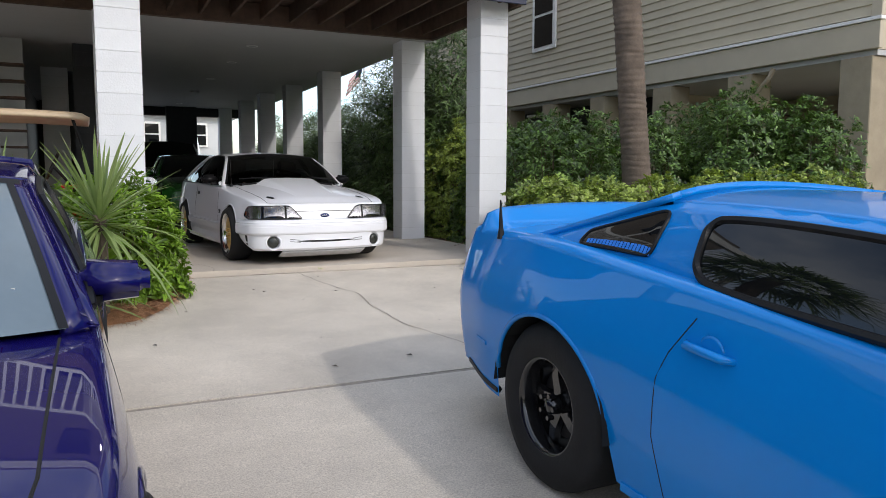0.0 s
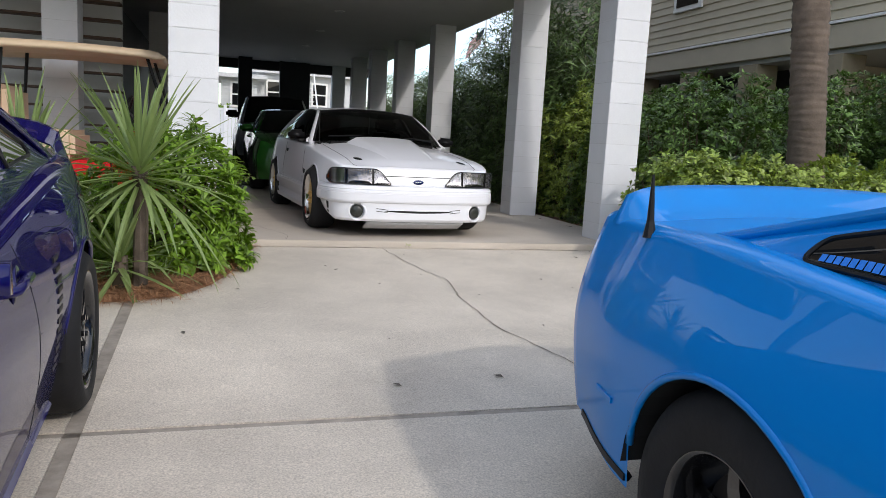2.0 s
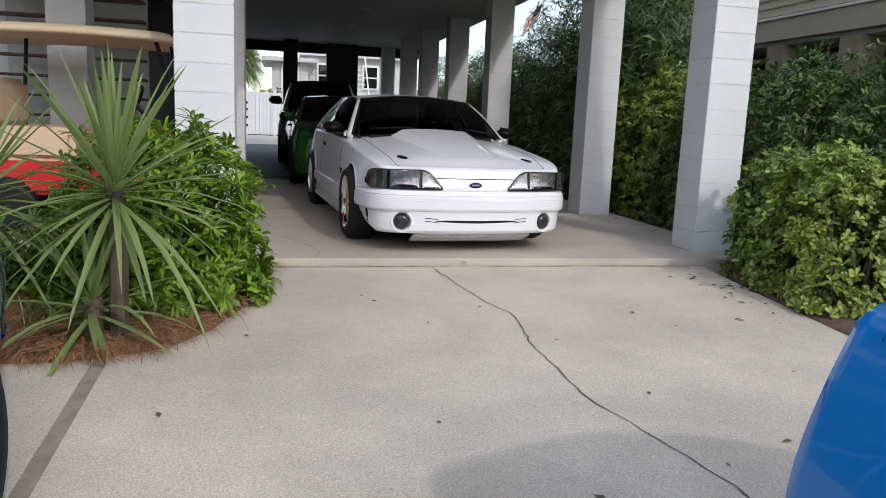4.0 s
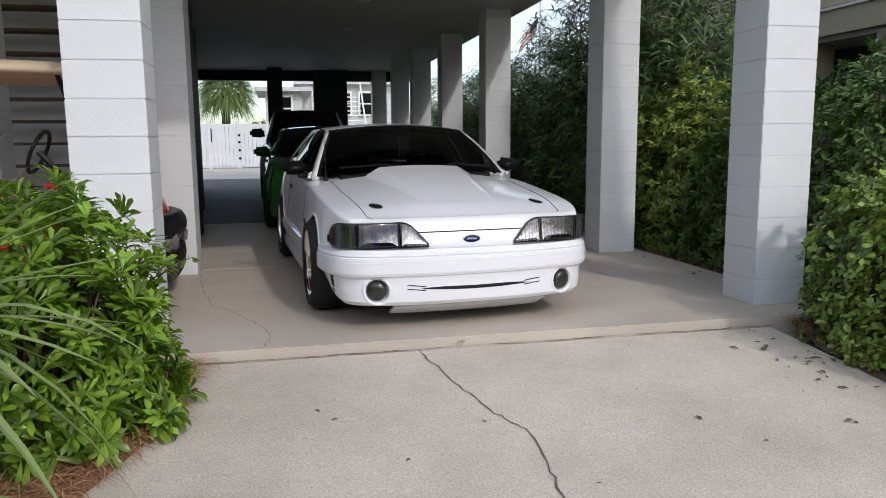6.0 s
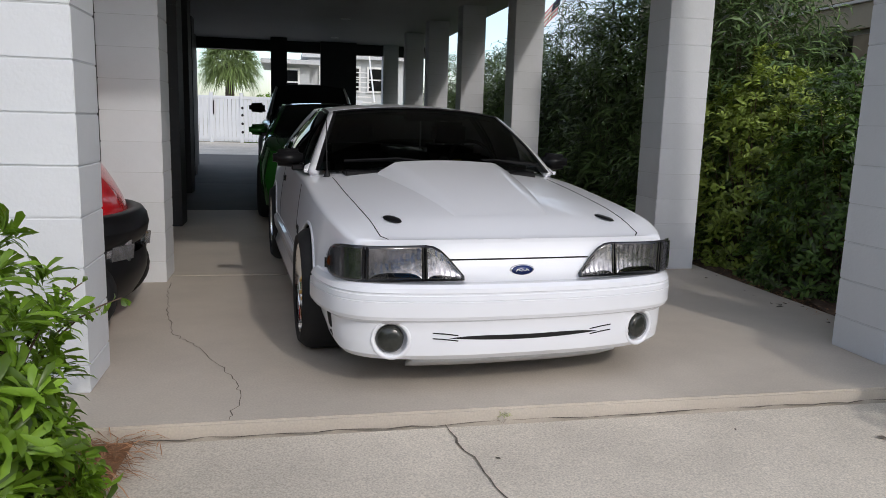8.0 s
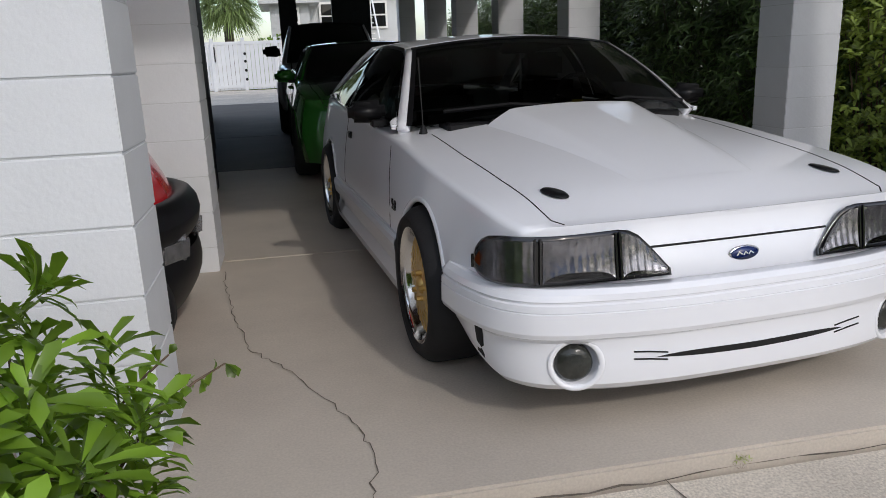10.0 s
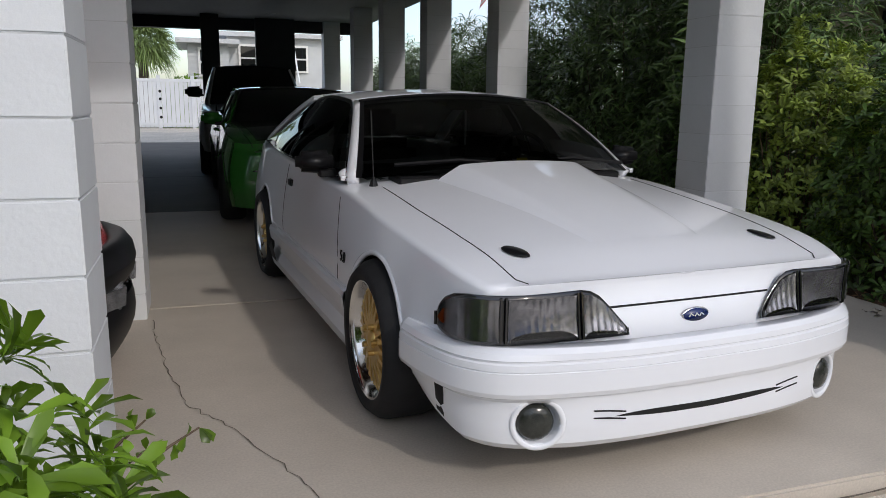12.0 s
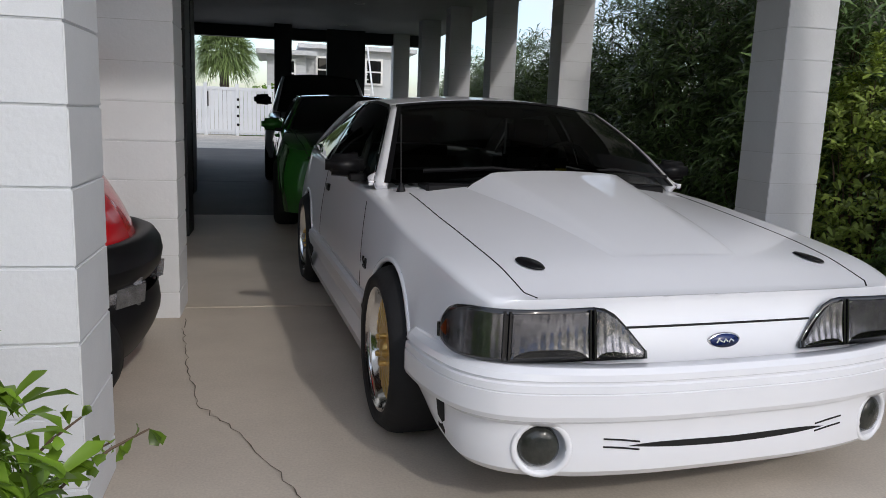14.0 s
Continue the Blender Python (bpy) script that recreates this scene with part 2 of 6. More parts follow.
def lathe_bm(profile, steps=32, axis="X", bm=None, at=(0, 0, 0), caps=True):
    """A turned body: profile of (radius, along the axis)."""
    bm = bm or bmesh.new()
    rings = []
    for r, h in profile:
        ring = []
        for i in range(steps):
            a = 2 * math.pi * i / steps
            c, s = r * math.cos(a), r * math.sin(a)
            p = {"X": (h, c, s), "Y": (c, h, s), "Z": (c, s, h)}[axis]
            ring.append(bm.verts.new((p[0] + at[0], p[1] + at[1], p[2] + at[2])))
        rings.append(ring)
    for a, b in zip(rings, rings[1:]):
        for i in range(steps):
            j = (i + 1) % steps
            bm.faces.new((a[i], a[j], b[j], b[i]))
    if caps and profile[0][0] > 1e-4:
        bm.faces.new(rings[0])
    if caps and profile[-1][0] > 1e-4:
        bm.faces.new(list(reversed(rings[-1])))
    return bm


def tube_bm(points, radius, steps=8, bm=None, close=False):
    """A round bar along points; radius a number or one a point."""
    bm = bm or bmesh.new()
    pts = [Vector(p) for p in points]
    rad = radius if isinstance(radius, (list, tuple)) else [radius] * len(pts)
    rings = []
    n = len(pts)
    for i, p in enumerate(pts):
        d = (pts[(i + 1) % n if close else min(i + 1, n - 1)] - pts[(i - 1) % n if close else max(i - 1, 0)]).normalized()
        u = d.cross(Vector((0, 0, 1)) if abs(d.z) < 0.95 else Vector((1, 0, 0))).normalized()
        w = d.cross(u)
        rings.append([bm.verts.new(p + (u * math.cos(2 * math.pi * k / steps) + w * math.sin(2 * math.pi * k / steps)) * rad[i]) for k in range(steps)])
    for i in range(n if close else n - 1):
        a, b = rings[i], rings[(i + 1) % n]
        for k in range(steps):
            bm.faces.new((a[k], a[(k + 1) % steps], b[(k + 1) % steps], b[k]))
    if not close:
        bm.faces.new(rings[0]), bm.faces.new(list(reversed(rings[-1])))
    return bm


def grid(name, fn, nu, nv, material, parent=None, label="", thick=0.0, flip=False, smooth=True):
    """A sheet over u, v in 0..1; with thick it gets depth and a rim."""
    v = [fn(i / nu, j / nv) for j in range(nv + 1) for i in range(nu + 1)]
    f = [(j * (nu + 1) + i, j * (nu + 1) + i + 1, (j + 1) * (nu + 1) + i + 1, (j + 1) * (nu + 1) + i) for j in range(nv) for i in range(nu)]
    if flip:
        f = [tuple(reversed(q)) for q in f]
    ob = mesh_ob(name, v, f, material, parent, label, smooth)
    if thick:
        so = ob.modifiers.new("depth", "SOLIDIFY")
        so.thickness, so.offset = thick, -1
    return ob


def curve_of(ys, vs):
    """A smooth monotone-ish table: cubic through the knots, flat beyond them."""
    ys, vs = np.array(ys, float), np.array(vs, float)
    d = np.diff(vs) / np.diff(ys)
    m = np.concatenate(([d[0]], np.where(d[:-1] * d[1:] > 0, 2 * d[:-1] * d[1:] / np.where(np.abs(d[:-1] + d[1:]) < 1e-9, 1, d[:-1] + d[1:]), 0), [d[-1]]))

    def at(y):
        y = min(max(y, ys[0]), ys[-1])
        i = min(int(np.searchsorted(ys, y, side="right")) - 1, len(ys) - 2)
        i = max(i, 0)
        h = ys[i + 1] - ys[i]
        t = (y - ys[i]) / h
        return float((1 + 2 * t) * (1 - t) ** 2 * vs[i] + t * (1 - t) ** 2 * h * m[i] + t * t * (3 - 2 * t) * vs[i + 1] + t * t * (t - 1) * h * m[i + 1])
    return at


def lerp3(a, b, t):
    return tuple(p + (q - p) * t for p, q in zip(a, b))


def gz(y):
    """Height of the driveway, which rises to the slab's edge."""
    return -0.06 - 0.062 * (8.87 - max(y, -6.0)) if y < 8.87 else -0.06


# ---- structure ----
SLOPE = math.degrees(math.atan(0.062))


def ground_sheet():
    xs = [-400, -60, -20, -8, -3.2, 0.3, 2.0, 4.6, 5.2, 8, 12, 20, 60, 400]
    ys = [-400, -60, -20, -6, -3, 0, 3, 5, 7, 8.87, 10, 13, 20, 30, 60, 400]
    v = [(x, y, gz(y) - 0.05) for y in ys for x in xs]
    n = len(xs)
    f = [(j * n + i, j * n + i + 1, (j + 1) * n + i + 1, (j + 1) * n + i) for j in range(len(ys) - 1) for i in range(n - 1)]
    return tagged(mesh_ob("ground", v, f, SOIL), "sandy soil ground under the beds and driveway", "ground", kind="structure")


def sloped_panel(name, x0, x1, y0, y1, parent, nx=2, ny=4, thick=0.12, drop=0.0):
    """A concrete panel lying on the slope, with softened edges."""
    bm = bmesh.new()
    bmesh.ops.create_cube(bm, size=1)
    for w in bm.verts:
        y = y0 if w.co.y < 0 else y1
        w.co = Vector((x0 if w.co.x < 0 else x1, y, gz(y) - drop - (thick if w.co.z < 0 else 0)))
    bmesh.ops.bevel(bm, geom=[e for e in bm.edges if all(q.co.z > gz(q.co.y) - drop - 0.01 for q in e.verts)], offset=0.012, segments=2, affect="EDGES")
    return part(name, bm, CONCRETE, parent)


def build_ground():
    ground_sheet()
    drive = empty("driveway", "pale weathered concrete driveway with dark joints and a crack", "driveway", kind="structure")
    sloped_panel("panel", 0.588, 4.86, 5.277, 8.858, drive)
    sloped_panel("panel", 0.588, 9.0, 0.8, 5.252, drive)
    sloped_panel("panel", 0.588, 9.0, -6.0, 0.775, drive)
    sloped_panel("panel", -3.2, 0.543, 5.277, 7.15, drive)
    sloped_panel("panel", -3.2, 0.543, 0.8, 5.252, drive)
    sloped_panel("panel", -3.2, 0.543, -6.0, 0.775, drive)
    bm = bmesh.new()
    for x0, x1, y0, y1 in ((-3.2, 9.0, 5.242, 5.287), (0.533, 0.598, -6, 7.15), (-3.2, 9.0, 0.76, 0.81)):
        vs = [bm.verts.new((x, y, gz(y) - 0.006)) for x, y in ((x0, y0), (x1, y0), (x1, y1), (x0, y1))]
        bm.faces.new(vs)
    part("joint_filler", bm, JOINT, drive, "dark dirty expansion joint")
    slab = empty("carport_floor", "smooth tan concrete floor slab under the raised house", "floor", kind="structure")
    # Panels past y=15 take the slab colour darkened for shade.
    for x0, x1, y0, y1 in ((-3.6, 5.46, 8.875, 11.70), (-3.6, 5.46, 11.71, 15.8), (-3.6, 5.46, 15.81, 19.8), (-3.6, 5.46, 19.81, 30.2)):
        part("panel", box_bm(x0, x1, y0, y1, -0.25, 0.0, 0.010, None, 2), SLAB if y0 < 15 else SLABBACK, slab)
    part("joint_filler", box_bm(-3.6, 5.45, 8.9, 30.1, -0.3, -0.012), JOINT, slab)
    box("back_pavement", -6, 5.4, 30.22, 41.9, -0.2, -0.02, CONCRETE, slab, "pale paving behind the house")


def crack(points, width, zf, parent):
    """A ragged hairline crack lying on the concrete."""
    rng = random.Random(3)
    pts = []
    for a, b in zip(points, points[1:]):
        for i in range(9):
            t = i / 9
            k = 0.0 if i == 0 else 0.013
            pts.append((a[0] + (b[0] - a[0]) * t + rng.uniform(-k, k), a[1] + (b[1] - a[1]) * t + rng.uniform(-k, k)))
    pts.append(points[-1])
    v, f = [], []
    for i, (x, y) in enumerate(pts):
        q, p = pts[min(i + 1, len(pts) - 1)], pts[max(i - 1, 0)]
        d = Vector((q[0] - p[0], q[1] - p[1])).normalized()
        w = width * rng.uniform(0.35, 1.2) * 0.5
        v += [(x - d.y * w, y + d.x * w, zf(y) + 0.004), (x + d.y * w, y - d.x * w, zf(y) + 0.004)]
        if i:
            f.append((2 * i - 2, 2 * i - 1, 2 * i + 1, 2 * i))
    return tagged(mesh_ob("crack", v, f, CRACK), "thin dark wandering crack in the concrete", "crack", kind="structure")


def column(name, x0, x1, y0, y1, top, material=None, mortar=None, course=0.211, first=0.18, label="white painted concrete block column", base=0.0):
    """Courses of painted block with recessed joints."""
    material, mortar = material or BLOCK, mortar or MORTAR
    col = empty(name, label, "column", ((x0 + x1) / 2, (y0 + y1) / 2, base), kind="structure", group="carport columns")
    hx, hy = (x1 - x0) / 2, (y1 - y0) / 2
    part("mortar", box_bm(-hx + 0.005, hx - 0.005, -hy + 0.005, hy - 0.005, 0, top - base), mortar, col)
    shared = None
    z = 0.0
    h = first
    while z < top - base - 0.02:
        zt = min(z + h, top - base)
        if h == first or zt - z < course - 0.01 or shared is None:
            ob = part("block", box_bm(-hx, hx, -hy, hy, z + (0.0 if z == 0 else 0.0018), zt - 0.0018, 0.004, None, 2), material, col)
            if h == course and zt - z > course - 0.01:
                shared, z_sh = ob.data, z
        else:
            ob = new("block", shared)
            ob.parent, ob.location = col, (0, 0, z - z_sh)
        z, h = zt, course
    return col


CEIL_Z = 3.06
RIGHT_ROW = ((4.955, 9.18), (4.955, 11.73), (4.80, 15.5), (4.69, 18.05), (4.52, 20.1), (4.42, 22.2), (4.29, 25.1))
BACK_Y = 25.6


def build_house():
    for i, (x, y) in enumerate(RIGHT_ROW):
        column("column", x, x + 0.385, y, y + 0.375, 3.6 if i == 0 else CEIL_Z)
    column("column", 0.655, 1.08, 9.27, 9.64, 3.6, first=0.122)
    column("column", 0.66, 1.06, 11.48, 11.86, CEIL_Z, first=0.15)
    column("column", -0.22, 0.24, 17.4, 17.8, CEIL_Z, first=0.15)
    column("column", -0.80, -0.44, 11.5, 11.86, CEIL_Z, first=0.15)
    for x, y in ((0.38, 14.3), (0.05, 17.9), (-0.30, 21.4), (-0.62, 24.6)):
        column("column", x, x + 0.42, y, y + 0.4, CEIL_Z, BLACKPAINT, BLACKPAINT, label="black painted concrete block column")
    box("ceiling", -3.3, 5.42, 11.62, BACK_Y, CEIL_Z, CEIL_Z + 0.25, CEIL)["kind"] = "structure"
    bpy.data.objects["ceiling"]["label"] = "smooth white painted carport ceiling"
    box("upper_house", -3.5, 5.5, 11.6, BACK_Y + 0.1, CEIL_Z + 0.26, CEIL_Z + 6, UPPERDARK)["kind"] = "structure"
    bpy.data.objects["upper_house"]["label"] = "unseen upper storey of the raised beach house, dark for car reflections"
    for i, (x, y) in enumerate(((3.0, 13.3), (3.0, 15.2), (3.0, 17.8), (3.0, 20.6), (3.0, 24.0))):
        lamp = empty("recessed_light", "small round recessed ceiling light, switched off", "ceiling light", (x, y, CEIL_Z), group="recessed lights")
        part("trim_ring", lathe_bm([(0.06, -0.002), (0.085, -0.008), (0.095, -0.004), (0.095, 0.0)], 24, "Z"), WHITE, lamp)
        part("lens", lathe_bm([(0.0001, -0.003), (0.06, -0.003), (0.06, 0.0)], 24, "Z"), MORTAR, lamp)
    deck = empty("deck", "dark stained timber deck on joists over the carport front", "deck", kind="structure")
    part("front_beam", box_bm(-3.5, 5.5, 8.92, 9.0, 3.14, 3.44, 0.006), DARKWOOD, deck)
    part("rear_beam", box_bm(-3.5, 5.36, 11.5, 11.6, 3.06, 3.34, 0.006), DARKWOOD, deck)
    part("side_beam", box_bm(5.35, 5.43, 9.01, 11.59, 3.06, 3.4, 0.006), DARKWOOD, deck)
    x = -3.3
    jo = None
    while x < 5.3:
        if jo is None:
            jo = part("joist", box_bm(-0.02, 0.02, 9.01, 11.49, 3.12, 3.35, 0.004), DARKWOOD, deck)
        else:
            o = new("joist", jo.data)
            o.parent = deck
            jo = o
        jo.location = (x, 0, 0)
        x += 0.405
    for i in range(18):
        y = 8.93 + i * 0.148
        part("board", box_bm(-3.5, 5.48, y, y + 0.142, 3.352, 3.39, 0.003), DARKWOOD, deck)
    # Unseen white rails, posts and beam, added for streaks in car reflections.
    x = -3.4
    post = None
    while x < 5.5:
        o = part("rail_post", box_bm(-0.045, 0.045, 8.93, 9.02, 3.392, 4.45, 0.006), WHITE, deck, "unseen white rail post") if post is None else new("rail_post", post.data)
        post = o
        o.parent, o.location = deck, (x, 0, 0)
        x += 1.67
    for z in (3.5, 4.36):
        part("rail", box_bm(-3.4, 5.4, 8.955, 8.995, z, z + 0.08, 0.006), WHITE, deck, "unseen white deck rail")
    for k, x in enumerate((-3.4, -0.06, 3.28)):
        part("upper_post", box_bm(x - 0.06, x + 0.06, 8.925, 9.025, 4.452, 6.1, 0.006), WHITE, deck, "unseen white deck post")
    part("upper_beam", box_bm(-3.5, 5.5, 8.9, 9.05, 6.102, 6.4, 0.006), WHITE, deck, "unseen white beam over the deck")
    balu = None
    for k in range(72):
        o = part("baluster", box_bm(-0.016, 0.016, 8.96, 8.99, 3.58, 4.36), WHITE, deck) if balu is None else new("baluster", balu.data)
        balu = o
        o.parent, o.location = deck, (-3.3 + k * 0.12, 0, 0)
    # Unseen dark windows, added for contrast in car reflections.
    for k, (xa, xb, za, zb2) in enumerate(((-2.4, -0.6, 3.45, 5.5), (0.8, 2.6, 3.45, 5.5), (3.4, 4.6, 4.2, 5.5), (-1.8, -0.6, 6.7, 8.1), (1.2, 2.4, 6.7, 8.1), (3.6, 4.6, 6.7, 8.1))):
        w = tagged(part("house_window", box_bm(xa, xb, 11.54, 11.60, za, zb2, 0.01), TINT), "unseen dark glass window of the upper storey", "window", kind="structure")
    # back of the carport: dark wall, beam and openings
    tagged(box("wall_back", 2.72, 3.60, 25.0, 25.2, 0, CEIL_Z, BLACKPAINT), "black painted back wall of the carport", "wall", kind="structure")
    tagged(box("back_beam", -3.3, 5.42, 25.25, 25.5, CEIL_Z - 0.26, CEIL_Z - 0.004, BLACKPAINT), "dark beam across the back of the carport", "beam", kind="structure")
    column("column", 1.53, 1.91, 24.5, 24.88, CEIL_Z, BLACKPAINT, BLACKPAINT, label="black painted concrete block column")
    # left bay
    wall = empty("wall_left", "dark slatted and plain walls of the left bay", "wall", kind="structure")
    part("panel", box_bm(-3.4, -2.0, 14.4, 14.6, 0, CEIL_Z), BLOCK, wall, "white block wall")
    part("panel", box_bm(-3.5, -3.31, 14.61, 25.4, 0, CEIL_Z), BLOCK, wall, "white block wall")
    part("panel", box_bm(-3.3, -0.24, 25.05, 25.24, 0, CEIL_Z), BLACKPAINT, wall, "black back wall")
    part("panel", box_bm(-0.76, -0.69, 14.31, 25.0, 0, CEIL_Z), BLACKPAINT, wall, "black painted wall")
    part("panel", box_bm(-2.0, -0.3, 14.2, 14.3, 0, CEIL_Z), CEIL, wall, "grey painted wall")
    for k in range(11):
        part("slat", box_bm(-1.95, -0.25, 13.6, 13.85, 0.18 + 0.24 * k, 0.21 + 0.24 * k, 0.004), DARKWOOD, wall)


build_ground()
DRIVE_CRACK = [(2.55, 8.865), (2.63, 8.37), (2.73, 7.96), (2.83, 7.7), (2.78, 7.1), (2.82, 6.48), (3.05, 5.74), (3.14, 5.27)]
crack(DRIVE_CRACK, 0.009, gz, None)
crack([(1.31, 8.866), (2.2, 8.866), (3.1, 8.866), (4.0, 8.866), (4.88, 8.866)], 0.010, gz, None)
crack([(1.68, 8.885), (1.71, 9.15), (1.65, 9.42), (1.43, 9.9), (1.28, 10.16), (1.2, 10.6), (1.12, 11.08), (1.09, 11.45)], 0.005, lambda y: 0.0, None)
build_house()


# ---- cars ----
class Shell:
    """Car body by tables along its length: y from the nose, z from the ground, half widths."""

    def __init__(self, spec):
        self.s = spec
        self.zb, self.hb, self.zw, self.hw, self.zs, self.hs, self.zc = (curve_of(*zip(*spec[k])) for k in ("zb", "hb", "zw", "hw", "zs", "hs", "zc"))
        self.y0, self.y1 = spec["ends"]

    def arch(self, y):
        z = -1.0
        for yc, r, zc in self.s["arches"]:
            if abs(y - yc) < r:
                z = max(z, zc + math.sqrt(r * r - (y - yc) ** 2))
        return z

    def profile(self, y, n=26):
        """Half section from the sill to the centre line: (x, z)."""
        zb, hb, zw, hw, zs, hs, zc = self.zb(y), self.hb(y), self.zw(y), self.hw(y), self.zs(y), self.hs(y), self.zc(y)
        pts = []
        a = n // 4
        for i in range(a):
            t = i / a
            pts.append((hb + (hw - hb) * math.sin(t * math.pi / 2), zb + (zw - zb) * t))
        for i in range(a):
            t = i / a
            pts.append((hw + (hs - hw) * (t ** 1.6), zw + (zs - zw) * t))
        r = self.s.get("round", 0.05)
        for i in range(4):
            t = i / 4 * math.pi / 2
            pts.append((hs - r * (1 - math.cos(t)), zs + r * 0.6 * math.sin(t)))
        x1, z1 = hs - r, zs + r * 0.6
        b = n - 2 * a - 4
        for i in range(b + 1):
            t = i / b
            pts.append((x1 * (1 - t), z1 + (zc - z1) * math.sin(t * math.pi / 2)))
        za = self.arch(y)
        if za > pts[0][1]:
            pts = [(self.x_at(pts, za), za) if z < za else (x, z) for x, z in pts]
        return pts

    @staticmethod
    def x_at(pts, z):
        for (xa, zA), (xb, zB) in zip(pts, pts[1:]):
            if zA <= z <= zB and zB > zA:
                return xa + (xb - xa) * (z - zA) / (zB - zA)
        return pts[0][0]

    def nose(self, x, z, rear=False):
        """y of the end face at lateral x, height z."""
        y = self.y1 if rear else self.y0
        p = self.profile(y)
        h = max(self.x_at(p, min(max(z, p[0][1]), p[-1][1])), 0.05)
        b = self.s["tail" if rear else "nose"](z)
        k = 1 - min(1.0, abs(x) / h) ** self.s.get("plan", 2.4)
        return y + b * k if rear else y - b * k

    def build(self, parent, paint):
        n = 26
        ys = list(np.linspace(self.y0, self.y1, 130))
        for yc, r, zc in self.s["arches"]:
            ys += [yc - r + 0.001, yc + r - 0.001]
        ys = sorted(ys)
        v, f, rows = [], [], []
        for y in ys:
            p = self.profile(y, n)
            row = []
            for x, z in p:
                row.append(len(v)), v.append((-x, y, z))
            for x, z in reversed(p[:-1]):
                row.append(len(v)), v.append((x, y, z))
            rows.append(row)
        for a, b in zip(rows, rows[1:]):
            for i in range(len(a) - 1):
                f.append((a[i], a[i + 1], b[i + 1], b[i]))
        m = len(rows[0])
        for rear, row in ((False, rows[0]), (True, rows[-1])):
            cols = 28
            prev = None
            for i in range((m - 1) // 2):
                xl, z = v[row[i]][0], v[row[i]][2]
                cur = [row[i]]
                for c in range(1, cols):
                    x = xl * (1 - 2 * c / cols)
                    cur.append(len(v)), v.append((x, self.nose(x, z, rear), z))
                cur.append(row[m - 1 - i])
                if prev:
                    for c in range(cols):
                        q = (prev[c], prev[c + 1], cur[c + 1], cur[c])
                        f.append(q if not rear else tuple(reversed(q)))
                prev = cur
            top = row[(m - 1) // 2]
            for c in range(cols):
                f.append((prev[c], prev[c + 1], top) if not rear else (prev[c + 1], prev[c], top))
        body = mesh_ob("body", v, f, paint, parent, "", True)
        me = body.data
        bm = bmesh.new()
        bm.from_mesh(me)
        bmesh.ops.remove_doubles(bm, verts=bm.verts, dist=0.0004)
        bmesh.ops.recalc_face_normals(bm, faces=bm.faces)
        bm.to_mesh(me)
        bm.free()
        return body


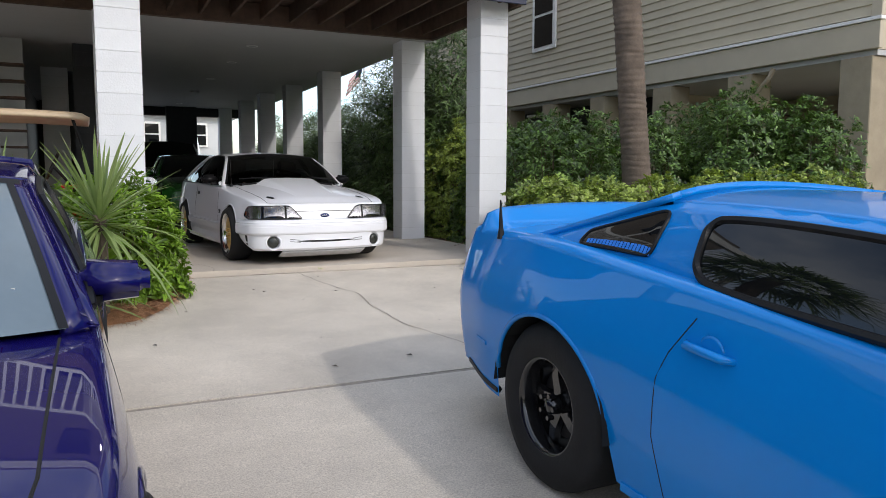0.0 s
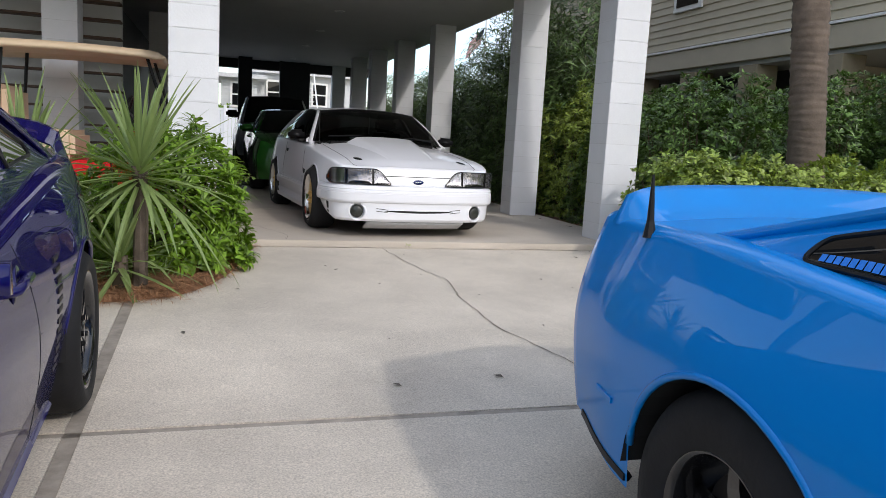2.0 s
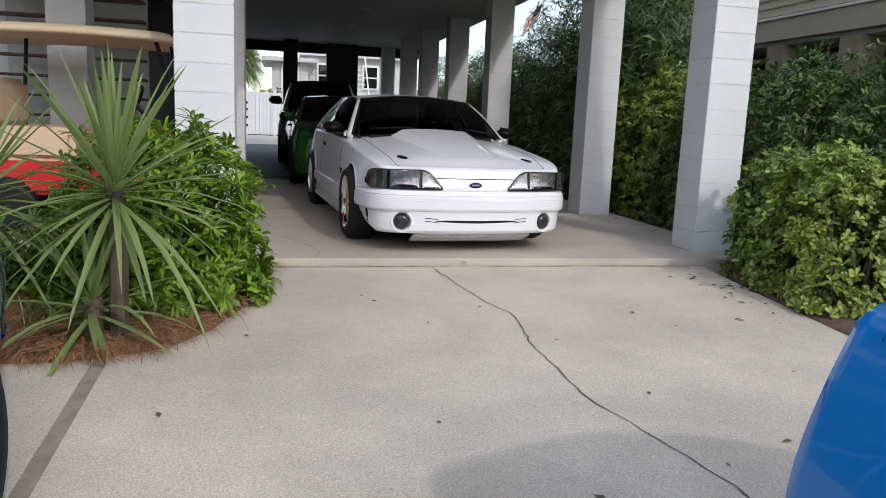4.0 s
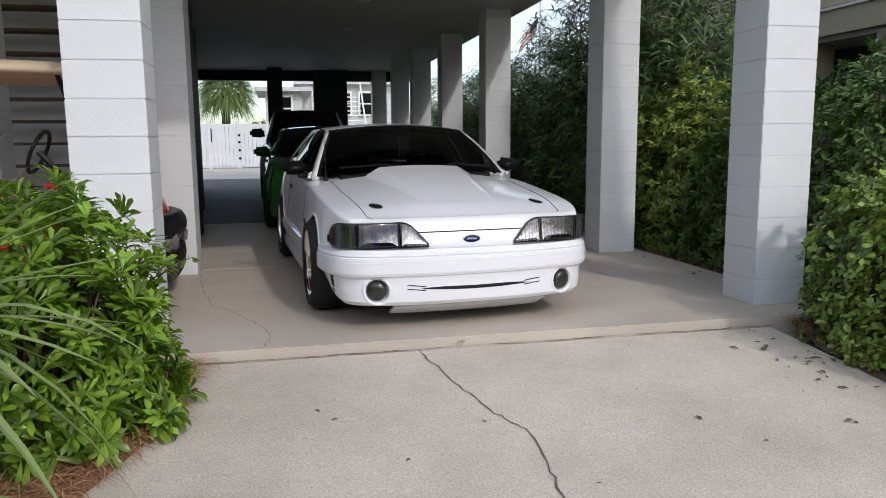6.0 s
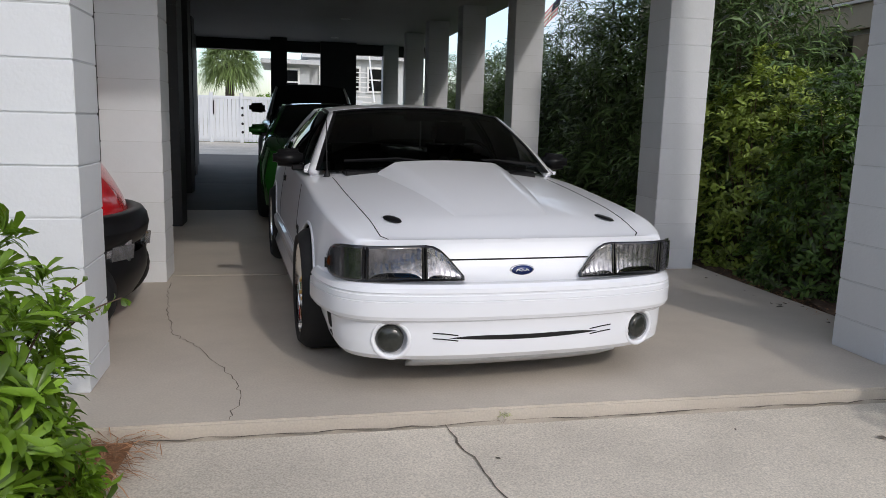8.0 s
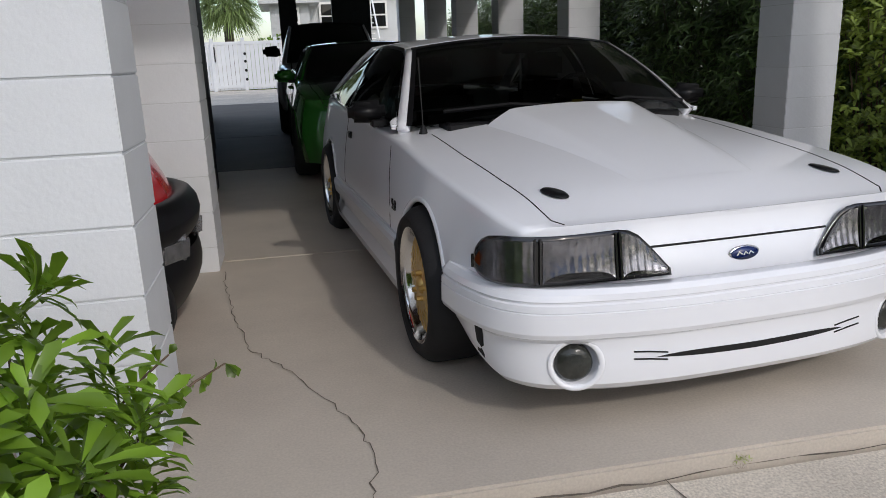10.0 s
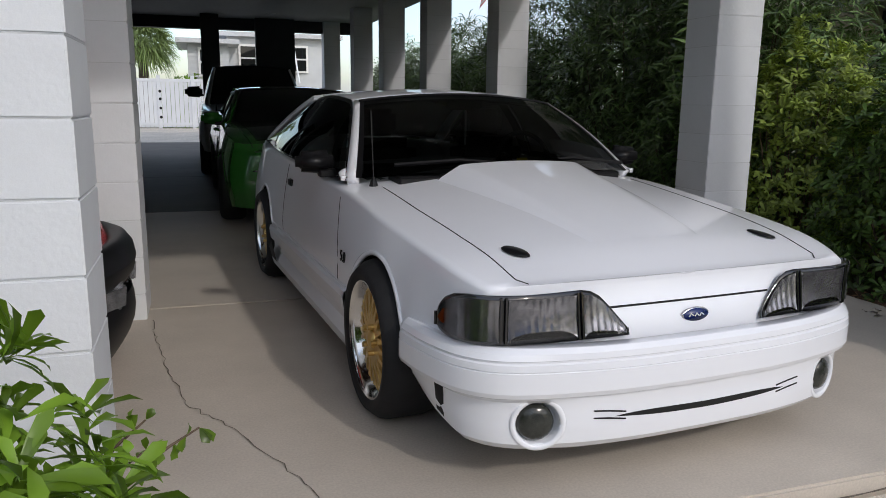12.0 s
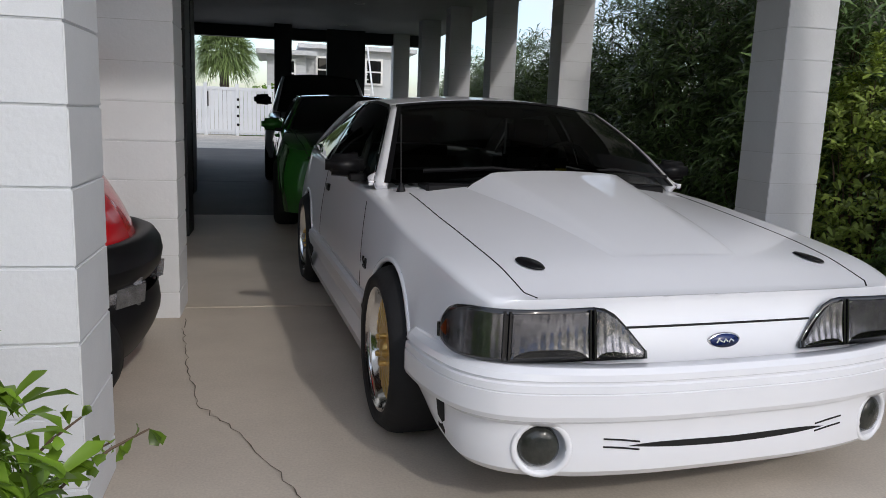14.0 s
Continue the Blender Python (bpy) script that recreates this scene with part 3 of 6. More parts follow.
def wheel(parent, x, y, r, width, side, rim, spokes, hub=0.0, rim_r=0.68, lip=None, twin=False, dish=0.0):
    """A wheel with tyre, rim barrel, spokes and hub; side -1 faces -x."""
    w = new("wheel")
    w.parent = parent
    w.location = (x, y, r)
    s = side
    R = rim_r * r
    prof = [(R * 0.98, 0.0), (R + 0.012, 0.012), (R + (r - R) * 0.5, 0.016), (r - 0.03, 0.004), (r - 0.008, -0.022), (r, -0.05), (r, -width + 0.05), (r - 0.008, -width + 0.022), (r - 0.03, -width - 0.004), (R, -width)]
    part("tyre", lathe_bm([(a, s * h) for a, h in prof], 56, "X", None, (0, 0, 0), False), RUBBER, w, "", True)
    lipm = lip or rim
    sink = 0.004 if lip else dish
    deep = [(R * 0.80, s * -0.10), (R * 0.83, s * -0.06), (R * 0.87, s * -0.045), (R * 0.94, s * -0.02)] if lip else [(R * 0.90, s * -0.075), (R * 0.93, s * -0.02)]
    part("rim", lathe_bm(deep + [(R * 0.985, s * 0.006), (R * 1.02, s * 0.004), (R * 1.02, s * -0.03), (R * 0.95, s * -width * 0.8), (R * 0.3, s * -width * 0.85)], 48, "X", None, (0, 0, 0), False), lipm, w, "", True)
    part("brake_disc", lathe_bm([(0.05, s * -0.10), (R * 0.72, s * -0.10), (R * 0.72, s * -0.12), (0.05, s * -0.12)], 32, "X"), BLACKPL, w)
    for k in range(spokes):
        a = 2 * math.pi * k / spokes
        for d in ((-0.26, 0.26) if lip else (-0.11, 0.11) if twin else (0,)):
            bm = bmesh.new()
            r0, r1 = R * 0.14, R * (0.85 if lip else 0.955)
            w0, w1 = (0.018, 0.014) if twin else (0.040, 0.026)
            if spokes > 9:
                w0, w1 = (0.012, 0.010) if lip else (0.012, 0.011)
            outs = ((r0, 0.0, w0, -0.022 - sink), (R * (0.45 if lip else 0.55), d * 0.5, (w0 + w1) / 2, -0.018 - sink), (r1, d, w1, -0.03 - sink))
            rings = []
            for rr, da, ww, hh in outs:
                c = Vector((0, math.cos(a + da), math.sin(a + da)))
                t = Vector((0, -math.sin(a + da), math.cos(a + da)))
                rings.append([bm.verts.new(Vector((s * h2, 0, 0)) + c * rr + t * tt) for h2, tt in ((hh, -ww * 0.7), (hh, ww * 0.7), (hh - 0.03, ww), (hh - 0.03, -ww))])
            for p, q in zip(rings, rings[1:]):
                for i in range(4):
                    bm.faces.new((p[i], p[(i + 1) % 4], q[(i + 1) % 4], q[i]))
            bm.faces.new(rings[0]), bm.faces.new(rings[-1])
            part("spoke", bm, rim, w)
    part("hub_cap", lathe_bm([(0.0001, s * -0.006), (R * 0.11, s * -0.008), (R * 0.17, s * -0.022), (R * 0.2, s * -0.06)], 24, "X", None, (0, 0, 0), False), rim, w, "", True)
    nut = None
    for k in range(5):
        a = 2 * math.pi * (k + 0.5) / 5
        q = part("lug_nut", lathe_bm([(0.0001, s * 0.0), (0.011, s * 0.0), (0.012, s * -0.03)], 8, "X"), rim, w) if nut is None else new("lug_nut", nut.data)
        nut = q
        q.parent, q.location = w, (0, math.cos(a) * R * 0.24, math.sin(a) * R * 0.24)
    return w


def arch_lip(parent, sh, paint, side):
    """The rolled edge round each wheel opening and a dark liner behind it."""
    for yc, r, zc in sh.s["arches"]:
        pts = []
        for i in range(25):
            a = math.pi * (0.05 + 0.90 * i / 24)
            y, z = yc - r * math.cos(a), zc + r * math.sin(a)
            if z < sh.zb(y):
                continue
            x = sh.x_at(sh.profile(y), z)
            pts.append((side * (x - 0.004), y, z))
        part("arch_lip", tube_bm(pts, 0.012, 6), paint, parent, "", True)
        bm = bmesh.new()
        prof = []
        for i in range(17):
            a = math.pi * i / 16
            prof.append((yc - (r + 0.01) * math.cos(a), zc + (r + 0.01) * math.sin(a)))
        hw = sh.hw(yc)
        ra = [bm.verts.new((side * (hw - 0.03), y, z)) for y, z in prof]
        rb = [bm.verts.new((side * (hw - 0.42), y, z)) for y, z in prof]
        for i in range(16):
            bm.faces.new((ra[i], ra[i + 1], rb[i + 1], rb[i]))
        bm.faces.new(rb)
        part("wheel_liner", bm, UNDER, parent)


def seam(parent, sh, side, pts, rad=0.004, material=None, name="panel_gap", off=0.0):
    """A dark gap line over the body's side through (y, z)."""
    out = []
    for (ya, za), (yb, zb2) in zip(pts, pts[1:]):
        k = max(2, int(math.hypot(yb - ya, zb2 - za) / 0.05))
        for i in range(k):
            y, z = ya + (yb - ya) * i / k, za + (zb2 - za) * i / k
            out.append((side * (sh.x_at(sh.profile(y), z) - rad * 0.45 + off), y, z))
    y, z = pts[-1]
    out.append((side * (sh.x_at(sh.profile(y), z) - rad * 0.45 + off), y, z))
    return part(name, tube_bm(out, rad, 5), material or UNDER, parent)


def top_z(sh, x, y):
    """Height of the bonnet or deck at x, y."""
    p = sh.profile(y)
    x = abs(x)
    for (xa, za), (xb, zb2) in zip(p[len(p) // 2:], p[len(p) // 2 + 1:]):
        if xb <= x <= xa:
            return za + (zb2 - za) * (xa - x) / max(xa - xb, 1e-6)
    return p[-1][1]


def top_line(parent, sh, pts, rad=0.004, material=None, name="panel_gap"):
    out = []
    for (xa, ya), (xb, yb) in zip(pts, pts[1:]):
        for i in range(12):
            x, y = xa + (xb - xa) * i / 12, ya + (yb - ya) * i / 12
            out.append((x, y, top_z(sh, x, y) - rad * 0.4))
    x, y = pts[-1]
    out.append((x, y, top_z(sh, x, y) - rad * 0.4))
    return part(name, tube_bm(out, rad, 5), material or UNDER, parent)


def greenhouse(car, g, paint, glass_front, glass_side, glass_rear, pillar):
    """Roof, pillars and panes from a few key points. g: base and roof corners (half)."""
    wb, wc, rf, rr, bb, bc = (Vector(g[k]) for k in ("wbase", "wcorner", "rfront", "rrear", "bbase", "bcorner"))
    rise = g.get("rise", 0.05)

    def front(u, v):
        x = 2 * u - 1
        base = Vector((wc.x * x, wb.y + (wc.y - wb.y) * x * x, wb.z + (wc.z - wb.z) * x * x))
        top = Vector((rf.x * x, g["rfy"] + (rf.y - g["rfy"]) * x * x, rf.z + rise * (1 - x * x)))
        p = base.lerp(top, v)
        n = Vector((0, -0.7, 0.7)) * 0.045 * math.sin(v * math.pi) * (1 - 0.4 * x * x)
        return tuple(p + n)

    def back(u, v):
        x = 2 * u - 1
        base = Vector((bc.x * x, bb.y + (bc.y - bb.y) * x * x, bb.z + (bc.z - bb.z) * x * x))
        top = Vector((rr.x * x, g["rry"] + (rr.y - g["rry"]) * x * x, rr.z + rise * (1 - x * x)))
        p = base.lerp(top, v)
        return tuple(p + Vector((0, 0.6, 0.7)) * (g.get("bulge", 0.03) * abs(x) ** 3 - g.get("hollow", 0.0) * (1 - abs(x) ** 4)) * math.sin(v * math.pi))

    def roof(u, v):
        a, b = Vector(front(u, 1)), Vector(back(u, 1))
        p = a.lerp(b, v)
        return tuple(p + Vector((0, 0, g.get("crown", 0.035) * math.sin(v * math.pi))))

    def side(s):
        def fn(u, v):
            bot = wc.lerp(bc, u)
            bot.z += g.get("belt_sag", 0.0) * math.sin(u * math.pi)
            bot.x += g.get("belt_out", 0.03) * math.sin(u * math.pi)
            t = Vector(roof(1, min(max((u - g["u0"]) / (g["u1"] - g["u0"]), 0), 1)))
            if u < g["u0"]:
                t = wc.lerp(Vector(front(1, 1)), u / g["u0"])
            elif u > g["u1"]:
                t = Vector(back(1, 1)).lerp(bc, (u - g["u1"]) / (1 - g["u1"]))
            p = bot.lerp(t, v)
            p.x += 0.025 * math.sin(v * math.pi)
            return (s * p.x, p.y, p.z)
        return fn

    grid("roof", roof, 20, 14, paint, car, "", 0.03)
    sub = lambda fn, u0, u1, v0, v1, off=(0, 0, 0): (lambda u, v: tuple(a + o for a, o in zip(fn(u0 + (u1 - u0) * u, v0 + (v1 - v0) * v), off)))
    e = g.get("edge", 0.035)
    grid("windshield", sub(front, e, 1 - e, 0.0, 0.97), 20, 12, glass_front, car, "clear dark-edged windshield")
    pil = g.get("apaint", paint)
    for u0, u1 in ((0.0, e), (1 - e, 1.0)):
        grid("pillar", sub(front, u0, u1, 0, 1), 2, 12, pil, car, "", 0.04)
    grid("header_seal", sub(front, 0.02, 0.98, 0.955, 1.0, (0, -0.002, 0.002)), 20, 2, BLACKPL, car)
    for u0, u1 in ((e - 0.004, e + 0.012), (1 - e - 0.012, 1 - e + 0.004)):
        grid("glass_seal", sub(front, u0, u1, 0, 0.97, (0, -0.003, 0.003)), 1, 12, BLACKPL, car)
    grid("rear_glass", sub(back, 0.06, 0.94, 0.04, 0.95), 16, 8, glass_rear, car)
    for u0, u1, v0, v1 in ((0, 0.06, 0, 1), (0.94, 1, 0, 1), (0.06, 0.94, 0.95, 1), (0.06, 0.94, 0, 0.04)):
        grid("pillar", sub(back, u0, u1, v0, v1), 8, 8, paint, car, "", 0.03)
    for s in (-1, 1):
        fn = side(s)
        for u0, u1, v0, v1, mt, nm in g["panels"](s, paint, glass_side, pillar):
            grid(nm, sub(fn, u0, u1, v0, v1, (s * (0.004 if mt is glass_side else 0.0), 0, 0)), 16, 8, mt, car, "", 0.012 if mt is not glass_side else 0.0, flip=(s < 0))
    return front, roof, back, side


def mirror(parent, x, y, z, paint, side, size=1.0):
    """A door mirror: rounded housing on a short arm."""
    bm = box_bm(-0.11 * size, 0.11 * size, -0.055 * size, 0.045 * size, -0.07 * size, 0.075 * size, 0.035 * size, None, 3)
    for v in bm.verts:
        if v.co.y < 0:
            v.co.z *= 0.82
        if v.co.x * side > 0:
            v.co.z *= 0.85
    bmesh.ops.translate(bm, verts=bm.verts, vec=(x + side * 0.06 * size, y, z))
    m = part("door_mirror", bm, paint, parent, "", True)
    part("mirror_arm", box_bm(min(x - side * 0.08, x + side * 0.03), max(x - side * 0.08, x + side * 0.03), y - 0.03, y + 0.03, z - 0.075, z - 0.035, 0.008), BLACKPL, m)
    return m


def underbody(car, sh, y0, y1, hw, z=0.22, top=0.5):
    part("underbody", box_bm(-hw, hw, y0, y1, z, top, 0.03), UNDER, car)


FOX = dict(
    ends=(0.20, 4.36), round=0.035, plan=2.8,
    zb=[(0.2, 0.20), (0.45, 0.22), (0.7, 0.24), (1.2, 0.17), (1.35, 0.16), (3.1, 0.16), (3.9, 0.24), (4.36, 0.30)],
    hb=[(0.2, 0.66), (0.5, 0.78), (1.0, 0.83), (3.2, 0.83), (4.0, 0.80), (4.36, 0.68)],
    zw=[(0.2, 0.40), (0.6, 0.44), (4.36, 0.50)],
    hw=[(0.2, 0.745), (0.27, 0.785), (0.36, 0.82), (0.48, 0.845), (0.60, 0.87), (0.95, 0.892), (2.2, 0.885), (3.45, 0.892), (4.1, 0.86), (4.36, 0.80)],
    zs=[(0.2, 0.660), (0.45, 0.712), (0.95, 0.765), (1.5, 0.815), (2.5, 0.85), (3.6, 0.87), (4.36, 0.88)],
    hs=[(0.2, 0.735), (0.27, 0.77), (0.36, 0.795), (0.5, 0.815), (0.7, 0.83), (1.0, 0.84), (1.6, 0.84), (3.6, 0.835), (4.36, 0.75)],
    zc=[(0.2, 0.678), (0.42, 0.757), (0.8, 0.83), (1.25, 0.885), (1.6, 0.915), (2.2, 0.90), (3.6, 0.93), (4.36, 0.95)],
    arches=[(0.93, 0.345, 0.31), (3.48, 0.345, 0.31)],
    nose=lambda z: 0.07 - 0.05 * min(1.0, max(0.0, (z - 0.52) / 0.14)),
    tail=lambda z: 0.12)


def fox_hatch():
    car = empty("white_hatchback_car", "white eighties hatchback with gold wheels and cowl hood, on slab", "car", (2.95, 8.99, 0.0), rz=4.3)
    sh = Shell(FOX)
    sh.build(car, WHITEPAINT)

    def panels(s, paint, glass, pillar):
        return ((0.0, 0.03, 0, 1, paint, "pillar"), (0.03, 0.46, 0.02, 0.95, glass, "door_window"), (0.46, 0.50, 0.0, 0.96, pillar, "pillar"), (0.50, 0.74, 0.02, 0.95, glass, "quarter_window"), (0.74, 0.80, 0.0, 0.96, pillar, "pillar"), (0.80, 0.97, 0.06, 0.90, glass, "quarter_window"), (0.0, 1.0, 0.95, 1.0, pillar, "window_trim"), (0.0, 1, -0.02, 0.03, pillar, "window_trim"), (0.965, 1, 0, 1, paint, "pillar"))
    g = dict(wbase=(0, 1.36, 0.915), wcorner=(0.80, 1.62, 0.875), rfront=(0.60, 2.18, 1.235), rrear=(0.575, 3.25, 1.235), bbase=(0, 4.22, 0.96), bcorner=(0.74, 4.15, 0.915),
             rfy=2.08, rry=3.30, rise=0.045, crown=0.03, u0=0.23, u1=0.66, panels=panels, edge=0.03, belt_out=0.05)
    front, roof, back, side = greenhouse(car, g, WHITEPAINT, CLEAR, SMOKE, SMOKE, GLOSSBLACK)
    nose_y = sh.nose
    # bumper cover: one section swept round the nose
    plan = [(0.0, 0.055), (0.2, 0.058), (0.4, 0.075), (0.55, 0.105), (0.67, 0.145), (0.75, 0.20), (0.80, 0.27), (0.83, 0.36), (0.85, 0.46), (0.86, 0.575)]
    px, py = curve_of(range(10), [q[0] for q in plan]), curve_of(range(10), [q[1] for q in plan])
    sect = ((0.503, -0.03), (0.500, 0.004), (0.486, 0.016), (0.470, 0.019), (0.466, 0.014), (0.458, 0.014), (0.454, 0.021), (0.436, 0.023), (0.432, 0.019), (0.428, 0.024), (0.365, 0.024), (0.350, 0.018), (0.343, 0.004), (0.30, 0.001), (0.24, 0.003), (0.19, 0.0), (0.168, -0.02), (0.162, -0.08))

    def ring(k):
        """Point, outward normal on the bumper's plan; k runs -9..9."""
        s2 = -1 if k < 0 else 1
        k = abs(k)
        x, y = px(k), py(k)
        dx, dy = px(min(k + 0.05, 9)) - px(max(k - 0.05, 0)), py(min(k + 0.05, 9)) - py(max(k - 0.05, 0))
        L = math.hypot(dx, dy)
        return s2 * x, y, s2 * dy / L, -dx / L

    def skin(k, z, off=0.0, d=None):
        zs2 = [q[0] for q in reversed(sect)]
        if d is None:
            d = float(np.interp(z, zs2, [q[1] for q in reversed(sect)]))
        d += off
        x, y, nx, ny = ring(k)
        w = abs(k)
        if z < 0.343:
            d -= 0.035 * max(0.0, w - 4.0) / 5.0 * (0.343 - z) / 0.18
            z += 0.10 * max(0.0, (w - 6.0) / 3.0) ** 1.3 * (0.343 - z) / 0.18
        else:
            d += 0.012 * min(1.0, max(0.0, w - 2.5) / 2.0) * min(1.0, (0.503 - z) / 0.03)
        return (x + nx * d, y + ny * d, z)
    fogk = 3.38
    fogs = [Vector(skin(side_sign * fogk, 0.257)) for side_sign in (-1, 1)]
    fine_sect = []
    for (za, da), (zb2, db) in zip(sect, sect[1:]):
        steps = max(1, int((za - zb2) / 0.011)) if za <= 0.3651 else 1
        fine_sect += [(za + (zb2 - za) * q / steps, da + (db - da) * q / steps) for q in range(steps)]
    fine_sect.append(sect[-1])
    bv, bf = [], []
    for i in range(201):
        k = -9 + 18 * i / 200
        for z, d in fine_sect:
            bv.append(skin(k, z, 0.0, d))
    m = len(fine_sect)
    for i in range(200):
        for j in range(m - 1):
            q = (i * m + j, i * m + j + 1, (i + 1) * m + j + 1, (i + 1) * m + j)
            mid = sum((Vector(bv[w]) for w in q), Vector()) / 4
            if min((mid - c).length for c in fogs) > 0.075:
                bf.append(q)
    bumper = mesh_ob("bumper", bv, bf, WHITEPAINT, car, "white moulded front bumper", True)
    so = bumper.modifiers.new("depth", "SOLIDIFY")
    so.thickness, so.offset = 0.006, 0
    bm = bmesh.new()
    bm.from_mesh(bumper.data)
    for e in bm.edges:
        e.smooth = not (len(e.link_faces) == 2 and e.calc_face_angle() > radians(20))
    bm.to_mesh(bumper.data)
    bm.free()
    # headlamps: marker, main lens and inner lamp on each side
    outline = [(0.275, 0.128), (0.40, 0.133), (0.55, 0.145), (0.66, 0.163), (0.735, 0.19), (0.79, 0.235), (0.822, 0.30), (0.84, 0.37)]
    acc = [0.0]
    for q, r in zip(outline, outline[1:]):
        acc.append(acc[-1] + math.hypot(r[0] - q[0], r[1] - q[1]))
    lx, ly = curve_of(acc, [q[0] for q in outline]), curve_of(acc, [q[1] for q in outline])
    full = acc[-1]
    for s in (-1, 1):
        lamp = new("headlamp")
        lamp.parent = car

        def patch(a0, a1, off, grow=0.0, s=s, foot=0.0):
            def fn(u, v):
                w = a0 + (a1 - a0) * u
                e = full - w
                hi = min(np.interp(w, (0.0, 0.025, 0.06, 0.10, 0.135, 0.17), (0.06, 0.26, 0.55, 0.83, 0.96, 1.0)), np.interp(e, (0.0, 0.02, 0.05, 0.09, 0.14), (0.30, 0.60, 0.82, 0.95, 1.0)))
                lo = np.interp(e, (0.0, 0.03, 0.08), (0.24, 0.08, 0.0))
                z1, z0 = 0.514 + 0.144 * hi + grow, 0.514 + 0.144 * lo - grow
                vv = foot * (1 - (2 * u - 1) ** 4) * (1 - v) + v if foot else v
                z = z0 + (z1 - z0) * vv
                vz = (z - 0.514) / 0.144
                dx, dy = lx(min(w + 0.01, full)) - lx(max(w - 0.01, 0)), ly(min(w + 0.01, full)) - ly(max(w - 0.01, 0))
                L = math.hypot(dx, dy)
                x, y = lx(w) + dy / L * off, ly(w) - dx / L * off + 0.045 * vz * max(0.0, 1 - w / 0.36) - 0.006 * w / full
                return (s * x, y, z)
            return fn
        grid("bezel", patch(0.0, full - 0.004, 0.008, 0.005), 40, 8, GLOSSBLACK, lamp, "", 0.008, flip=s < 0)
        for nm, a0, a1, foot in (("turn_lens", 0.010, 0.172, 0.12), ("main_lens", 0.186, 0.425, 0.20), ("side_marker", 0.440, full - 0.012, 0.0)):
            flute = patch(a0 + 0.006, a1 - 0.006, 0.010, -0.007, s, foot)
            grid("reflector", lambda u, v: tuple(q - (0.0006 * math.sin(u * (a1 - a0) * 240) + 0.003 * (2 * u - 1) ** 2 + 0.004 * (2 * v - 1) ** 2 if i == 1 else 0.0) for i, q in enumerate(flute(u, v))), 40, 8, REFLECTOR, lamp, "", flip=s < 0)
            grid(nm, patch(a0, a1, 0.0165, -0.004), 20, 8, LENS, lamp, "clear lamp lens", flip=s < 0)
            for e in (a0, a1):
                pts = [patch(e, e + 0.001, 0.015)(0, t) for t in np.linspace(0, 1, 6)]
                part("lamp_divider", tube_bm(pts, 0.005, 5), GLOSSBLACK, lamp)
        grid("amber_marker", patch(full - 0.05, full - 0.016, 0.012, -0.03), 6, 4, AMBER, lamp, "amber side marker", flip=s < 0)
        # round fog lamp in its recess
        fog = new("fog_lamp")
        fog.parent = car
        fx, fy, fz = skin(s * fogk, 0.257)
        _, _, nx, ny = ring(s * fogk)
        fog.location, fog.rotation_euler = (fx, fy, fz), (0, 0, math.atan2(nx, -ny))
        part("recess", lathe_bm([(0.090, 0.008), (0.088, -0.001), (0.082, -0.003), (0.074, -0.002), (0.070, 0.003), (0.068, 0.035), (0.050, 0.045)], 48, "Y", None, (0, 0, 0), False), WHITEPAINT, fog, "white round fog lamp recess", True)
        lens = part("lens", lathe_bm([(0.0001, -0.008), (0.03, -0.005), (0.050, 0.001), (0.060, 0.012), (0.060, 0.04)], 32, "Y"), FOGLENS, fog, "dark round fog lamp lens", True)
        lens.location = (s * 0.007, 0, 0)
        # dark rods for the shade in the grooves at the intake's ends
        for j in range(2):
            z = 0.290 - 0.024 * j
            part("intake_groove", tube_bm([skin(s * 1.55, z - 0.012, 0.003), skin(s * 1.85, z - 0.004, 0.004), skin(s * 2.15, z, 0.003)], 0.0030, 5), UNDER, car)
        # bonnet pins
        hx, hy = s * 0.54, 0.41
        pin = part("hood_pin_plate", lathe_bm([(0.0001, 0.006), (0.05, 0.005), (0.056, 0.0)], 20, "Z"), BLACKPL, car, "black oval hood pin plate", True)
        pin.scale = (0.62, 1.02, 1)
        pin.location = (hx, hy, top_z(sh, hx, hy) + 0.002)
        pin.rotation_euler = (0.17, 0.06 * s, 0.42)
        mirror(car, s * 0.85, 1.83, 0.94, BLACKPL, s, 0.84)
        arch_lip(car, sh, WHITEPAINT, s)
        seam(car, sh, s, [(1.42, 0.20), (1.45, 0.5), (1.55, 0.80)], 0.004)
        seam(car, sh, s, [(2.75, 0.20), (2.80, 0.5), (2.78, 0.85)], 0.004)
        bm = bmesh.new()
        vs = [bm.verts.new(skin(s * kk, zz, 0.004)) for kk, zz in ((6.9, 0.20), (7.35, 0.205), (7.25, 0.335), (6.75, 0.335))]
        bm.faces.new(vs)
        part("side_scoop", bm, UNDER, car)
        seam(car, sh, s, [(1.30, 0.43), (3.12, 0.44)], 0.014, WHITEPAINT, "side_moulding")
        def skirt(u, v, s=s):
            y = 1.27 + 1.88 * u
            zz = (0.435, 0.425, 0.40, 0.34, 0.335, 0.28, 0.22, 0.17, 0.14)[int(round(v * 8))]
            d = (-0.004, 0.026, 0.034, 0.034, 0.012, 0.022, 0.058, 0.060, 0.0)[int(round(v * 8))]
            return (s * (sh.x_at(sh.profile(2.2), max(zz, 0.165)) + d), y, zz)
        grid("side_skirt", skirt, 24, 8, WHITEPAINT, car, "white moulded side skirt", smooth=False, flip=s > 0)
        part("door_handle", box_bm(s * 0.86 - 0.012, s * 0.86 + 0.012, 2.60, 2.68, 0.735, 0.775, 0.006), BLACKPL, car)
